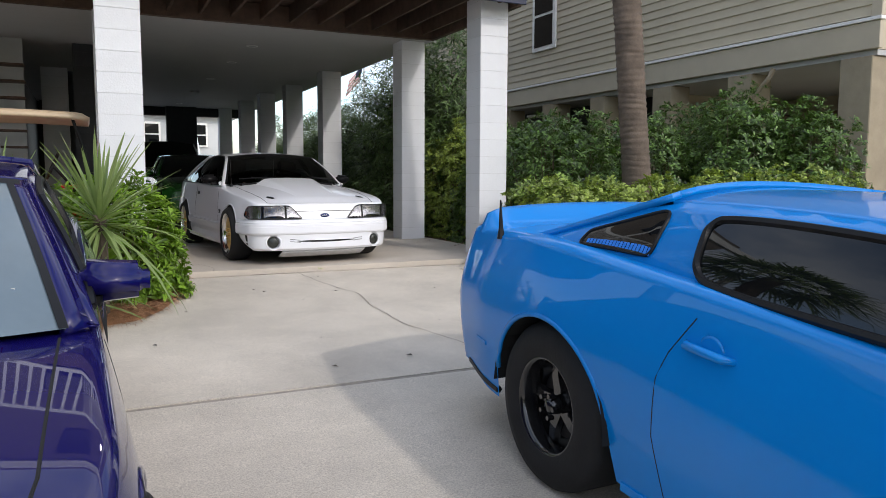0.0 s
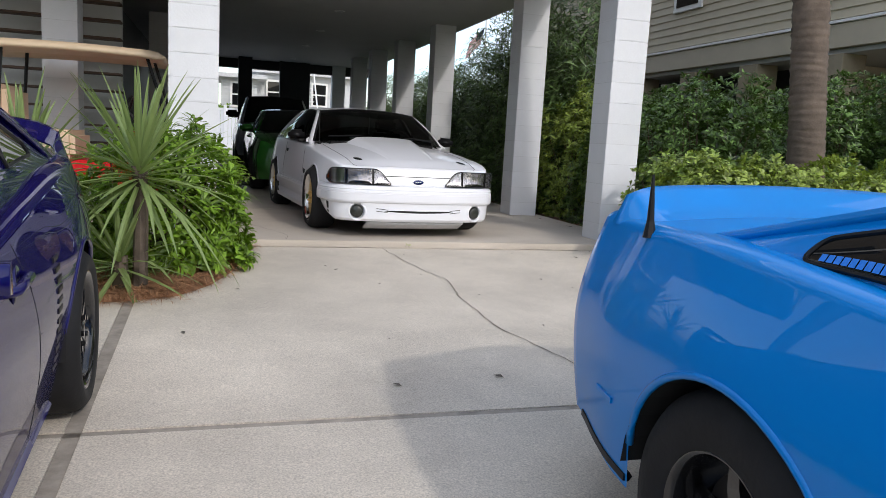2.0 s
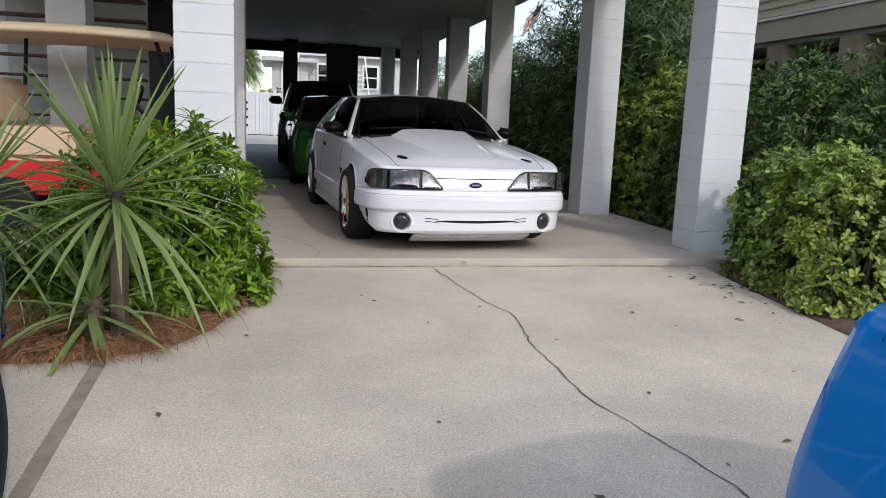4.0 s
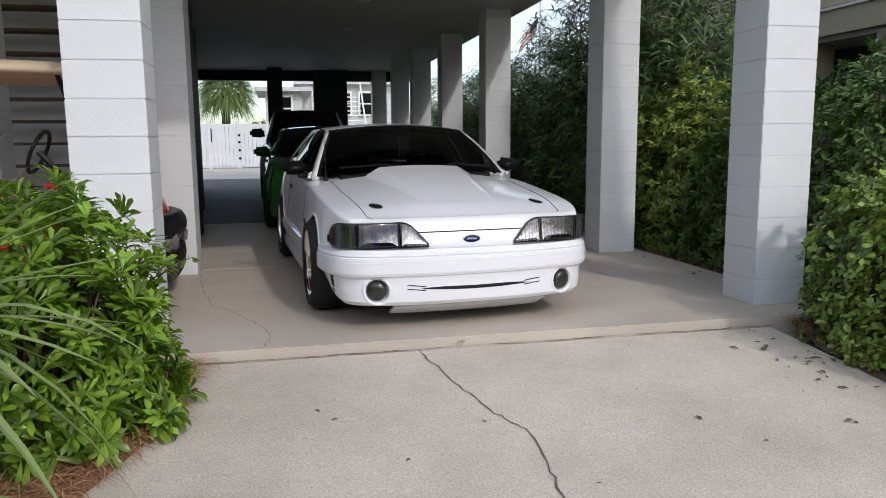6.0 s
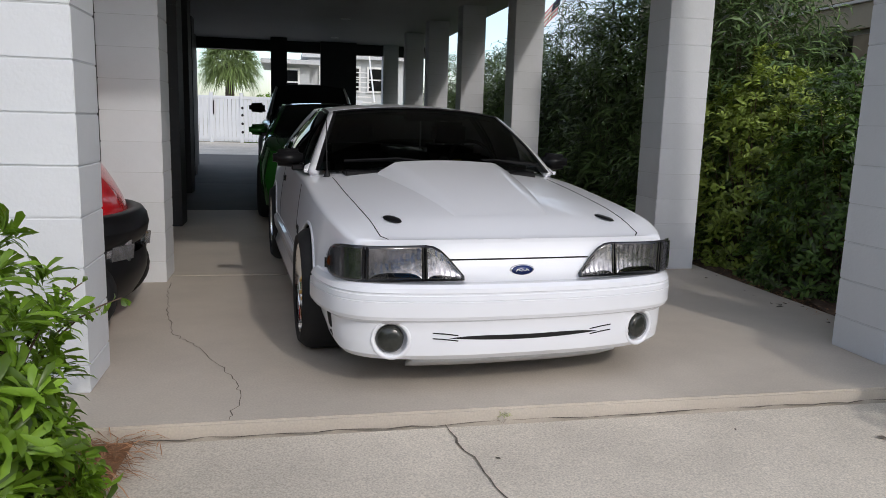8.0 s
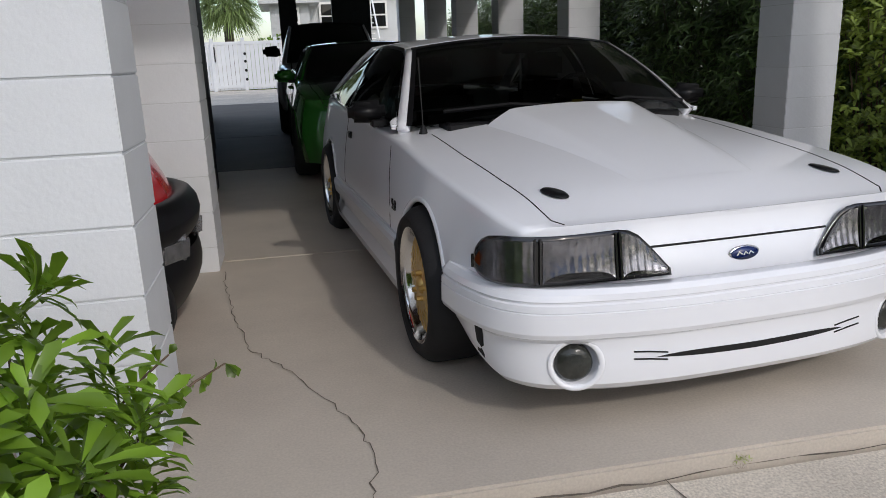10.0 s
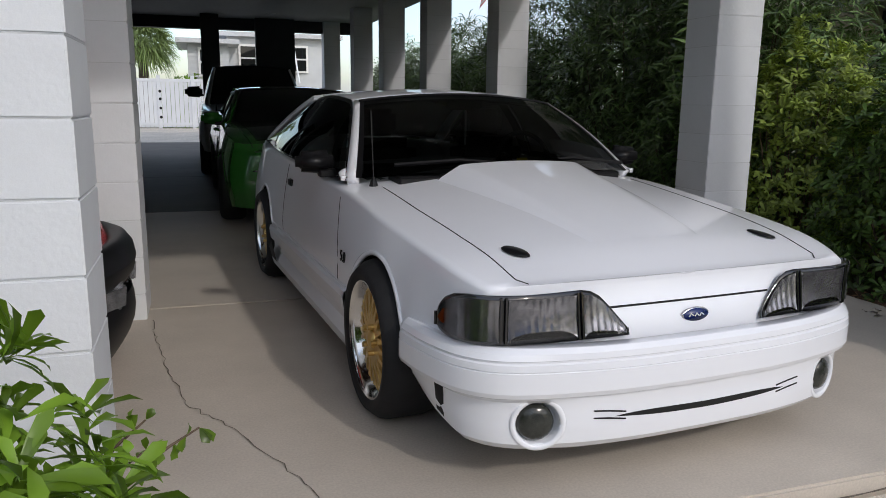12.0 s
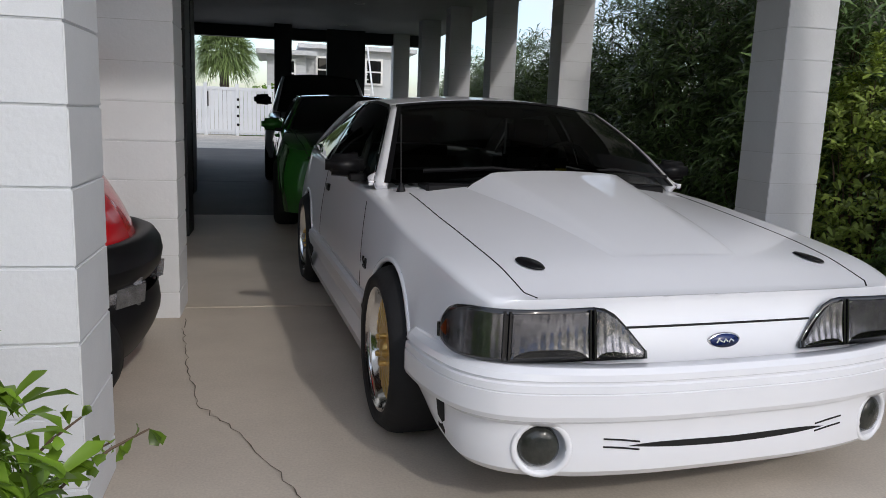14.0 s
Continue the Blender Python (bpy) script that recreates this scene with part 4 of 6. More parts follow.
        # scoop ahead of the rear wheel and behind the front bumper
        for ya, yb, za, zb2 in ((2.92, 3.10, 0.22, 0.36),):
            bm = bmesh.new()
            vs = [bm.verts.new((s * (sh.x_at(sh.profile(2.2), z) + 0.064), y, z)) for y, z in ((ya, za), (yb, za), (yb, (za + zb2) / 2), (ya + 0.02, zb2))]
            bm.faces.new(vs)
            part("side_scoop", bm, UNDER, car)
        for wy in (0.93, 3.48):
            wheel(car, s * 0.91, wy, 0.315, 0.235, s, GOLD, 18, rim_r=0.74, lip=CHROME)
        # engine badge
        fc = bpy.data.curves.new("fender_badge", "FONT")
        fc.body, fc.size, fc.extrude, fc.align_x = "5.0", 0.07, 0.003, "CENTER"
        fc.materials.append(BLACKPL)
        ft = new("fender_badge", fc)
        ft.parent = car
        xb = sh.x_at(sh.profile(1.37), 0.56)
        ft.matrix_basis = Matrix.Translation((s * (xb + 0.002), 1.37, 0.535)) @ Euler((radians(90), 0, radians(90 * s))).to_matrix().to_4x4()
    # seams of bumper, grille edge and bonnet
    pts = [(x, nose_y(x, 0.6) - 0.001, 0.593) for x in np.linspace(-0.335, 0.335, 20)]
    part("hood_edge", tube_bm(pts, 0.0045, 5), UNDER, car)
    for s in (-1, 1):
        top_line(car, sh, [(s * 0.600, 0.205), (s * 0.628, 0.24), (s * 0.655, 0.6), (s * 0.67, 1.0), (s * 0.675, 1.44)], 0.0034)
    # lower intake: a black sheet paints the shade in its recess
    def slot(u, v):
        w = 2 * u - 1
        return skin(1.75 * w, 0.252 + 0.014 * w * w + 0.021 * v * (1 - abs(w) ** 4), 0.004)
    grid("lower_intake", slot, 30, 3, UNDER, car, "black sheet for the shaded slot in the bumper")

    def lip(u, v):
        x, y, z = skin(-2.6 + 5.2 * u, 0.18)
        return (x, y + 0.05 + 0.15 * v, 0.165 - 0.07 * v)
    grid("air_dam", lip, 24, 3, MORTAR, car, "", 0.02)
    # cowl induction bulge
    def cowl(u, v):
        x = (2 * u - 1)
        y = 0.42 + 0.98 * v
        w = 0.25 + 0.18 * v
        h = 0.058 * (v ** 1.1)
        ax = abs(x)
        k = 1.0 if ax < 0.72 else max(0.0, 1 - (ax - 0.72) / 0.28)
        xx = x * w
        return (xx, y, top_z(sh, xx, y) + 0.002 + h * k - (0.006 if ax > 0.99 else 0))
    grid("cowl_hood", cowl, 30, 20, WHITEPAINT, car, "raised cowl induction hood bulge")
    def cowl_back(u, v):
        x, y, z = cowl(u, 1)
        return (x, y + 0.01, z - 0.06 * v)
    grid("cowl_opening", cowl_back, 30, 2, BLACKPL, car)
    part("cowl_vent", box_bm(-0.60, 0.60, 1.43, 1.60, 0.84, 0.895, 0.01), BLACKPL, car, "black cowl vent")
    # badge
    by = nose_y(0, 0.545)
    bd = part("badge_oval", lathe_bm([(0.0001, -0.006), (0.046, -0.005), (0.052, 0.0)], 28, "Y"), CHROME, car, "", True)
    bd.location, bd.scale = (0, by, 0.545), (1.15, 1, 0.5)
    bi = part("badge_face", lathe_bm([(0.0001, -0.009), (0.043, -0.008), (0.045, -0.002)], 28, "Y"), BADGE, car, "navy oval badge", True)
    bi.location, bi.scale = (0, by, 0.545), (1.15, 1, 0.5)
    for k, (x0, x1) in enumerate(((-0.030, -0.012), (-0.006, 0.008), (0.013, 0.030))):
        part("badge_mark", tube_bm([(x0, by - 0.010, 0.540), (x0 + 0.006, by - 0.0105, 0.551), (x1, by - 0.010, 0.543)], 0.0022, 5), WHITE, car)
    grid("headliner", lambda u, v: tuple(a - (0.045 if i == 2 else 0) for i, a in enumerate(roof(u, v))), 12, 8, DASH, car)
    # aerial, wipers
    part("aerial", tube_bm([(-0.70, 1.50, 0.87), (-0.702, 1.53, 1.19)], 0.003, 5), BLACKPL, car)
    part("aerial_base", lathe_bm([(0.022, 0), (0.016, 0.02), (0.006, 0.04)], 12, "Z", None, (-0.70, 1.50, 0.85)), BLACKPL, car)
    for x0, x1 in ((-0.60, 0.02), (0.05, 0.60)):
        part("wiper", tube_bm([(x0, 1.50, 0.945), ((x0 + x1) / 2, 1.45, 0.965), (x1, 1.42, 0.94)], 0.009, 5), BLACKPL, car)
    # cabin
    part("dashboard", box_bm(-0.68, 0.68, 1.62, 1.95, 0.72, 0.92, 0.05, None, 2), DASH, car)
    for s in (-1, 1):
        bm = box_bm(s * 0.36 - 0.24, s * 0.36 + 0.24, 2.45, 2.60, 0.5, 1.02, 0.06, None, 2)
        box_bm(s * 0.36 - 0.13, s * 0.36 + 0.13, 2.54, 2.64, 1.03, 1.19, 0.03, bm, 2)
        part("seat", bm, DASH, car, "dark bucket seat")
    rim_pts = [(0.36 + 0.17 * math.cos(a), 2.02 + 0.05 * math.sin(a), 0.90 + 0.165 * math.sin(a)) for a in np.linspace(0, 2 * math.pi, 25)[:-1]]
    part("steering_wheel", tube_bm(rim_pts, 0.014, 6, None, True), DASH, car)
    part("inside_mirror", box_bm(-0.11, 0.11, 2.06, 2.08, 1.19, 1.245, 0.012, None, 2), BLACKPL, car)
    part("mirror_charm", tube_bm([(0.0, 2.05, 1.19), (0.002, 2.05, 1.08), (0.0, 2.05, 1.0)], 0.006, 5), MORTAR, car)
    part("dash_gauge", lathe_bm([(0.0001, 0), (0.035, 0.0), (0.04, 0.03)], 16, "Y", None, (0.06, 1.66, 0.945)), CHROME, car, "round gauge on the dash")
    part("dash_label", box_bm(0.12, 0.18, 1.655, 1.66, 0.925, 0.955), YELLOW, car)
    underbody(car, sh, 0.5, 4.2, 0.5, 0.2, 0.62)
    part("floor_pan", box_bm(-0.8, 0.8, 1.35, 3.1, 0.2, 0.5, 0.02), UNDER, car)
    return car


PONY = dict(
    ends=(0.28, 4.64), round=0.07, plan=2.4,
    zb=[(0.28, 0.20), (0.6, 0.19), (1.4, 0.21), (3.2, 0.21), (4.2, 0.26), (4.50, 0.32)],
    hb=[(0.28, 0.66), (0.6, 0.84), (1.5, 0.87), (3.2, 0.87), (4.2, 0.84), (4.50, 0.72)],
    zw=[(0.28, 0.45), (1.0, 0.55), (2.2, 0.56), (3.6, 0.66), (4.50, 0.66)],
    hw=[(0.28, 0.72), (0.5, 0.86), (1.0, 0.935), (1.7, 0.925), (2.6, 0.915), (3.2, 0.93), (3.7, 0.955), (4.2, 0.91), (4.64, 0.80)],
    zs=[(0.28, 0.66), (0.6, 0.77), (1.0, 0.83), (1.6, 0.87), (2.6, 0.90), (3.2, 0.945), (3.8, 0.98), (4.50, 0.97)],
    hs=[(0.28, 0.66), (0.5, 0.80), (1.0, 0.86), (1.7, 0.865), (2.6, 0.865), (3.3, 0.865), (3.8, 0.86), (4.2, 0.835), (4.64, 0.73)],
    zc=[(0.28, 0.74), (0.6, 0.86), (1.2, 0.95), (1.75, 0.99), (2.6, 0.98), (3.8, 1.02), (4.3, 1.07), (4.50, 1.07)],
    arches=[(0.98, 0.375, 0.345), (3.70, 0.385, 0.345)],
    nose=lambda z: 0.22 if z > 0.35 else 0.22 - 0.1 * (0.35 - z) / 0.15,
    tail=lambda z: 0.20 + 0.04 * (1 if 0.35 < z < 0.62 else 0))


TALL = dict(PONY)
TALL.update(
    zs=[(0.28, 0.70), (0.6, 0.82), (1.0, 0.89), (1.6, 0.94), (2.6, 1.00), (3.2, 1.03), (3.8, 1.05), (4.50, 1.02)],
    zc=[(0.28, 0.78), (0.6, 0.90), (1.2, 1.00), (1.75, 1.04), (2.6, 1.04), (3.8, 1.075), (4.3, 1.085), (4.50, 1.08)],
    zw=[(0.28, 0.45), (1.0, 0.55), (2.2, 0.58), (3.6, 0.74), (4.50, 0.70)],
    hb=[(0.28, 0.66), (0.6, 0.84), (1.5, 0.87), (3.2, 0.87), (4.2, 0.895), (4.64, 0.82)],
    zb=[(0.28, 0.20), (0.6, 0.19), (1.4, 0.21), (3.2, 0.22), (4.2, 0.27), (4.50, 0.32)],
    hw=[(0.28, 0.72), (0.5, 0.86), (1.0, 0.935), (1.7, 0.925), (2.6, 0.912), (3.2, 0.93), (3.7, 0.965), (4.2, 0.945), (4.64, 0.87)],
    hs=[(0.28, 0.66), (0.5, 0.80), (1.0, 0.86), (1.7, 0.865), (2.6, 0.865), (3.3, 0.875), (3.8, 0.88), (4.2, 0.865), (4.64, 0.79)],
    tail=lambda z: 0.23 + 0.04 * (1 if 0.35 < z < 0.62 else 0),
    arches=[(0.98, 0.385, 0.35), (3.70, 0.415, 0.365)])


def pony_coupe(name, label, at, paint, rim, mirror_mat, spokes=5, twin=False, rear_r=0.345, rear_w=0.30, spec=None, up=0.0, inset=0.0, pitch=0.0, fwd=0.0, shift=0.0, drop=0.0, turn=0.0):
    car = empty(name, label, "car", at, rx=pitch, rz=turn)
    sh = Shell(spec or PONY)
    sh.build(car, paint)

    def panels(s, paint, glass, pillar):
        return ((0.0, 1.0, 0.0, 1.0, paint, "side_frame"),)
    def U(u):
        return (2.5 * u + shift + fwd) / (2.5 + fwd)
    g = dict(wbase=(0, 1.36 - fwd, 0.985 + up), wcorner=(0.83, 1.66 - fwd, 0.935 + up), rfront=(0.66, 2.34 - fwd, 1.325 + up * 0.6 - drop), rrear=(0.65, 3.20 + shift, 1.335 + up * 0.6 - drop), bbase=(0, 3.92 if spec else 4.16, 1.035 + up * 0.6), bcorner=(0.765, 4.16, 0.985 + up * 0.6),
             rfy=2.24 - fwd, rry=3.36 + shift, rise=0.04, crown=0.025, u0=0.68 / (2.5 + fwd), u1=U(0.62), hollow=0.0 if spec else 0.05, bulge=-0.004 if spec else 0.03, panels=panels, edge=0.04, belt_out=0.03, belt_sag=-0.02)
    front, roof, back, side = greenhouse(car, g, paint, TINT if spec else SCREENGLASS, TINT, TINT, GLOSSBLACK)
    for s in (-1, 1):
        fn = side(s)

        def window(nm, corners, seal=0.016):
            """A pane proud of the side, with a black seal round it."""
            def uv(u, v):
                a = Vector(corners[0]).lerp(Vector(corners[1]), u)
                b = Vector(corners[3]).lerp(Vector(corners[2]), u)
                return a.lerp(b, v)

            def rounded(u, v):
                x, y = 2 * u - 1, 2 * v - 1
                k = 1 - 0.09 * (x * y) ** 4
                return uv((x * k + 1) / 2, (y * k + 1) / 2)

            def glass(u, v):
                q = rounded(u, v)
                p = fn(q.x, q.y)
                return (p[0] + s * 0.006, p[1], p[2])
            ob = grid(nm, glass, 28, 24, TINT, car, "dark tinted window", flip=s < 0)
            ring = [glass(t, 0) for t in np.linspace(0, 1, 29)] + [glass(1, t) for t in np.linspace(0, 1, 25)[1:]] + [glass(t, 1) for t in np.linspace(1, 0, 29)[1:]] + [glass(0, t) for t in np.linspace(1, 0, 25)[1:-1]]
            part("seal", tube_bm(ring, seal * 0.6, 6, None, True), BLACKPL, ob)
        window("door_window", ((0.05, 0.10), (U(0.497 if spec else 0.455), 0.16), (U(0.522 if spec else 0.48), 0.88), (0.68 / (2.5 + fwd), 0.88)), 0.026)
        window("quarter_window", ((U(0.600), 0.30), (U(0.782), 0.45), (U(0.772), 0.82), (U(0.603), 0.90)) if spec else ((0.595, 0.32), (0.770, 0.50), (0.765, 0.72), (0.612, 0.86)), 0.012)
        mirror(car, s * (0.90 if spec else 0.85), 2.0 - fwd, 1.02 if spec else 1.0, mirror_mat, s, 1.08)
        arch_lip(car, sh, paint, s)
        seam(car, sh, s, [(1.62, 0.24), (1.60, 0.5), (1.80, 0.90)], 0.0032)
        seam(car, sh, s, [(2.98, 0.26), (3.04, 0.50), (3.03, 0.72), (2.99, 0.82), (2.90, 0.96)] if spec else [(2.86, 0.26), (2.90, 0.45), (2.86, 0.75), (2.76, 0.97)], 0.0032)
        seam(car, sh, s, [(1.55, 0.22), (3.22, 0.22)], 0.028, paint, "rocker_panel")
        seam(car, sh, s, [(4.14, 0.30), (4.55, 0.33)], 0.018, BLACKPL, "bumper_trim")
        seam(car, sh, s, [(4.22, 0.52), (4.34, 0.52)], 0.014, paint, "side_marker")
        hz = 0.862 if spec else 0.80
        hy = 2.82 if spec else 2.70
        hx = sh.x_at(sh.profile(hy), hz)
        part("door_handle", tube_bm([(s * (hx - 0.01), hy - 0.10, hz), (s * (hx + 0.025), hy - 0.07, hz + 0.005), (s * (hx + 0.028), hy + 0.08, hz + 0.01), (s * (hx - 0.01), hy + 0.11, hz + 0.01)], [0.012, 0.016, 0.016, 0.012], 8), paint, car, "", True)
        cup = part("handle_cup", lathe_bm([(0.0001, 0.0), (0.05, 0.003), (0.06, 0.006)], 20, "X"), paint, car, "", True)
        cup.location = (s * (hx + 0.001), hy, hz)
        for wy, rr, ww in ((0.98, 0.345, 0.24), (3.70, rear_r, rear_w)):
            wheel(car, s * (0.925 if wy < 2 else 0.945 - inset), wy, rr, ww, s, rim, spokes, twin=twin, rim_r=0.72 if twin else 0.57, dish=0.0 if twin else 0.05)
        lampb = new("headlamp")
        lampb.parent = car

        def hl(u, v):
            x = 0.42 + 0.30 * u
            z = 0.56 + (0.10 - 0.02 * u) * v
            return (s * x, sh.nose(min(x, 0.66), z) - 0.008 + 0.05 * v + 0.12 * max(0, (x - 0.62) / 0.1) ** 2, z)
        grid("lens", hl, 12, 5, REFLECTOR, lampb, "", flip=s < 0)
        def tl(u, v):
            x = 0.36 + 0.32 * u
            z = 0.70 + 0.16 * v
            return (s * x, sh.nose(x, z, True) + 0.006, z)
        grid("tail_lamp", tl, 10, 5, TINT, car, "dark tail lamp", flip=s > 0)
        top_line(car, sh, [(s * 0.62, 0.36), (s * 0.70, 0.8), (s * 0.745, 1.6)], 0.005)
    # rear spoiler
    if spec:
        sec = ((-0.20, -0.012), (-0.12, 0.008), (-0.05, 0.036), (0.03, 0.074), (0.075, 0.088), (0.10, 0.080), (0.108, 0.03), (0.09, -0.05), (0.0, -0.04), (-0.12, -0.035))
    else:
        sec = ((-0.16, 0.06), (-0.05, 0.085), (0.06, 0.12), (0.10, 0.125), (0.105, 0.11), (0.0, 0.075), (-0.15, 0.05))
    n_sec = len(sec)

    def spoil(u, v):
        x = 2 * u - 1
        k = int(round(v * n_sec)) % n_sec
        dy, dz = sec[k]
        xx = (0.815 if spec else 0.775) * x
        fall = max(0.0, abs(x) - 0.82) / 0.18
        y = 4.58 + dy * 0.9 - 0.13 * abs(x) ** 3
        base = top_z(sh, min(abs(xx), 0.66), y if dy < 0 else 4.45)
        shut = max(0.0, abs(x) - 0.93) / 0.07
        dz = dz * (1 - shut * shut) - 0.03 * shut * shut
        return (xx, y, base + dz * (1 - 0.25 * fall) - (0.015 if spec else 0.03) * fall ** 1.5)
    grid("rear_spoiler", spoil, 32, n_sec, paint, car, "body-coloured rear spoiler", flip=True)
    def grille(u, v):
        x, z = -0.42 + 0.84 * u, 0.45 + 0.2 * v
        return (x, sh.nose(x, z) - 0.006, z)
    grid("grille", grille, 16, 5, UNDER, car)
    ax, ay = (-0.855, 4.25) if spec else (-0.815, 4.20)
    az = top_z(sh, 0.79, ay) - (0.02 if spec else 0.0)
    part("aerial", tube_bm([(ax, ay, az - 0.02), (ax, ay + 0.005, az + 0.03), (ax, ay + 0.02, az + 0.17)], [0.022, 0.012, 0.004], 8), BLACKPL, car, "black tapered stub aerial")
    underbody(car, sh, 0.6, 4.3, 0.5, 0.22, 0.7)
    part("floor_pan", box_bm(-0.84, 0.84, 1.45, 3.25, 0.22, 0.6, 0.02), UNDER, car)
    return car, sh, side


fox_hatch()
BLUE_FRONT = 3.68 - 3.70
blue, blue_shell, blue_side = pony_coupe("blue_coupe_car", "bright blue modern coupe with black drag wheels on the driveway", (3.228, BLUE_FRONT, gz(BLUE_FRONT)), BLUEPAINT, GLOSSBLACK, BLUEPAINT, 5, spec=TALL, up=0.07, inset=0.03, rear_r=0.374, rear_w=0.31, pitch=SLOPE, fwd=0.45, shift=0.10, drop=0.07)
NAVY_FRONT = 5.52 - 3.70
navy, navy_shell, navy_side = pony_coupe("navy_coupe_car", "deep navy modern coupe with black mesh wheels beside planting bed", (-0.235, NAVY_FRONT, gz(NAVY_FRONT)), NAVYPAINT, GLOSSBLACK, NAVYPAINT, 10, True, pitch=SLOPE, turn=2.0)
for side_x in (-0.46, 0.46):
    for k in range(14):
        vx = side_x - 0.10 + 0.2 * k / 13
        part("hood_louvre", box_bm(vx - 0.004, vx + 0.004, 0.86, 1.02, top_z(navy_shell, vx, 0.94) - 0.012, top_z(navy_shell, vx, 0.94) + 0.006, 0.002), BLACKPL, navy)
for s in (-1, 1):
    for k in range(12):
        z = 0.36 + 0.036 * k
        xs = navy_shell.x_at(navy_shell.profile(3.20), z)
        part("side_vent_rib", box_bm(s * xs - 0.006, s * xs + 0.003, 3.16, 3.24, z, z + 0.02, 0.002), BLACKPL, navy)
part("inspection_sticker", box_bm(0.57, 0.635, 1.70, 1.702, 1.0, 1.055), WHITE, navy, "white inspection sticker")
num = bpy.data.curves.new("sticker_number", "FONT")
num.body, num.size, num.extrude = "21", 0.045, 0.0005
num.materials.append(REDPL)
numb = new("sticker_number", num)
numb.parent = navy
numb.matrix_basis = Matrix.Translation((0.578, 1.697, 1.012)) @ Euler((radians(90), 0, 0)).to_matrix().to_4x4()
green, green_shell, green_side = pony_coupe("green_coupe_car", "green modern coupe with dark tinted glass under the house", (2.50, 14.15, 0.0), GREENPAINT, BLACKPL, GREENPAINT, 5, spec=TALL, up=0.03)


def bonnet_skin(u, v):
    y = 0.50 + 1.15 * v
    x = (2 * u - 1) * (0.58 + 0.14 * v)
    return (x, y, top_z(green_shell, x, y) + 0.004)


grid("hood_wrap", bonnet_skin, 16, 14, GLOSSBLACK, green, "gloss black hood")


def decal():
    """A row of plain blue bars along the foot of the quarter window."""
    fn = blue_side(-1)
    for k in range(19):
        u0 = (2.5 * (0.602 + 0.0085 * k) + 0.55) / 2.95
        v0 = 0.335 + 0.0085 * k
        q = [fn(u, v) for u, v in ((u0, v0), (u0 + 0.006, v0 + 0.006), (u0 + 0.006, v0 + 0.10), (u0, v0 + 0.094))]
        bm = bmesh.new()
        bm.faces.new([bm.verts.new((x - 0.010, y, z)) for x, y, z in q])
        part("lettering", bm, DECAL, blue)


decal()


# ---- plants ----
def leaves_mesh(name, origins, dirs, ups, lengths, widths, material, parent=None, label="", bend=0.15, blunt=False):
    """Many folded leaves in one mesh, five points each."""
    o, d, up = (np.asarray(a, float) for a in (origins, dirs, ups))
    L, W = np.asarray(lengths, float)[:, None], np.asarray(widths, float)[:, None]
    d = d / np.linalg.norm(d, axis=1, keepdims=True)
    s = np.cross(d, up)
    s = s / (np.linalg.norm(s, axis=1, keepdims=True) + 1e-9)
    n = np.cross(s, d)
    mid = o + d * L * 0.55 + n * L * bend * 0.25
    v = np.stack([o, mid + s * W * 0.5 + n * W * 0.2, o + d * L - n * L * bend, mid - s * W * 0.5 + n * W * 0.2, mid], axis=1).reshape(-1, 3)
    k = len(o)
    pat, per = [[0, 1, 4], [1, 2, 4], [2, 3, 4], [3, 0, 4]], 5
    if blunt:
        m1, m2 = o + d * L * 0.45 + n * L * bend * 0.4, o + d * L * 0.8 + n * L * bend * 0.2
        v = np.stack([o, m1 + s * W * 0.34 + n * W * 0.12, m2 + s * W * 0.5 + n * W * 0.14, o + d * L - n * L * bend * 0.5, m2 - s * W * 0.5 + n * W * 0.14, m1 - s * W * 0.34 + n * W * 0.12, m1, m2], axis=1).reshape(-1, 3)
        pat, per = [[0, 1, 6], [1, 2, 7], [1, 7, 6], [2, 3, 7], [3, 4, 7], [4, 5, 6], [4, 6, 7], [5, 0, 6]], 8
    f = (np.array(pat)[None] + per * np.arange(k)[:, None, None]).reshape(-1, 3)
    me = bpy.data.meshes.new(name)
    me.vertices.add(len(v))
    me.vertices.foreach_set("co", v.ravel())
    me.loops.add(f.size)
    me.loops.foreach_set("vertex_index", f.ravel())
    me.polygons.add(len(f))
    me.polygons.foreach_set("loop_start", np.arange(0, f.size, 3))
    me.polygons.foreach_set("loop_total", np.full(len(f), 3))
    me.materials.append(material)
    me.update(calc_edges=True)
    ob = new(name, me)
    ob.parent = parent
    if label:
        ob["label"] = label
    return ob


def unit(rng, n):
    v = rng.normal(size=(n, 3))
    return v / np.linalg.norm(v, axis=1, keepdims=True)


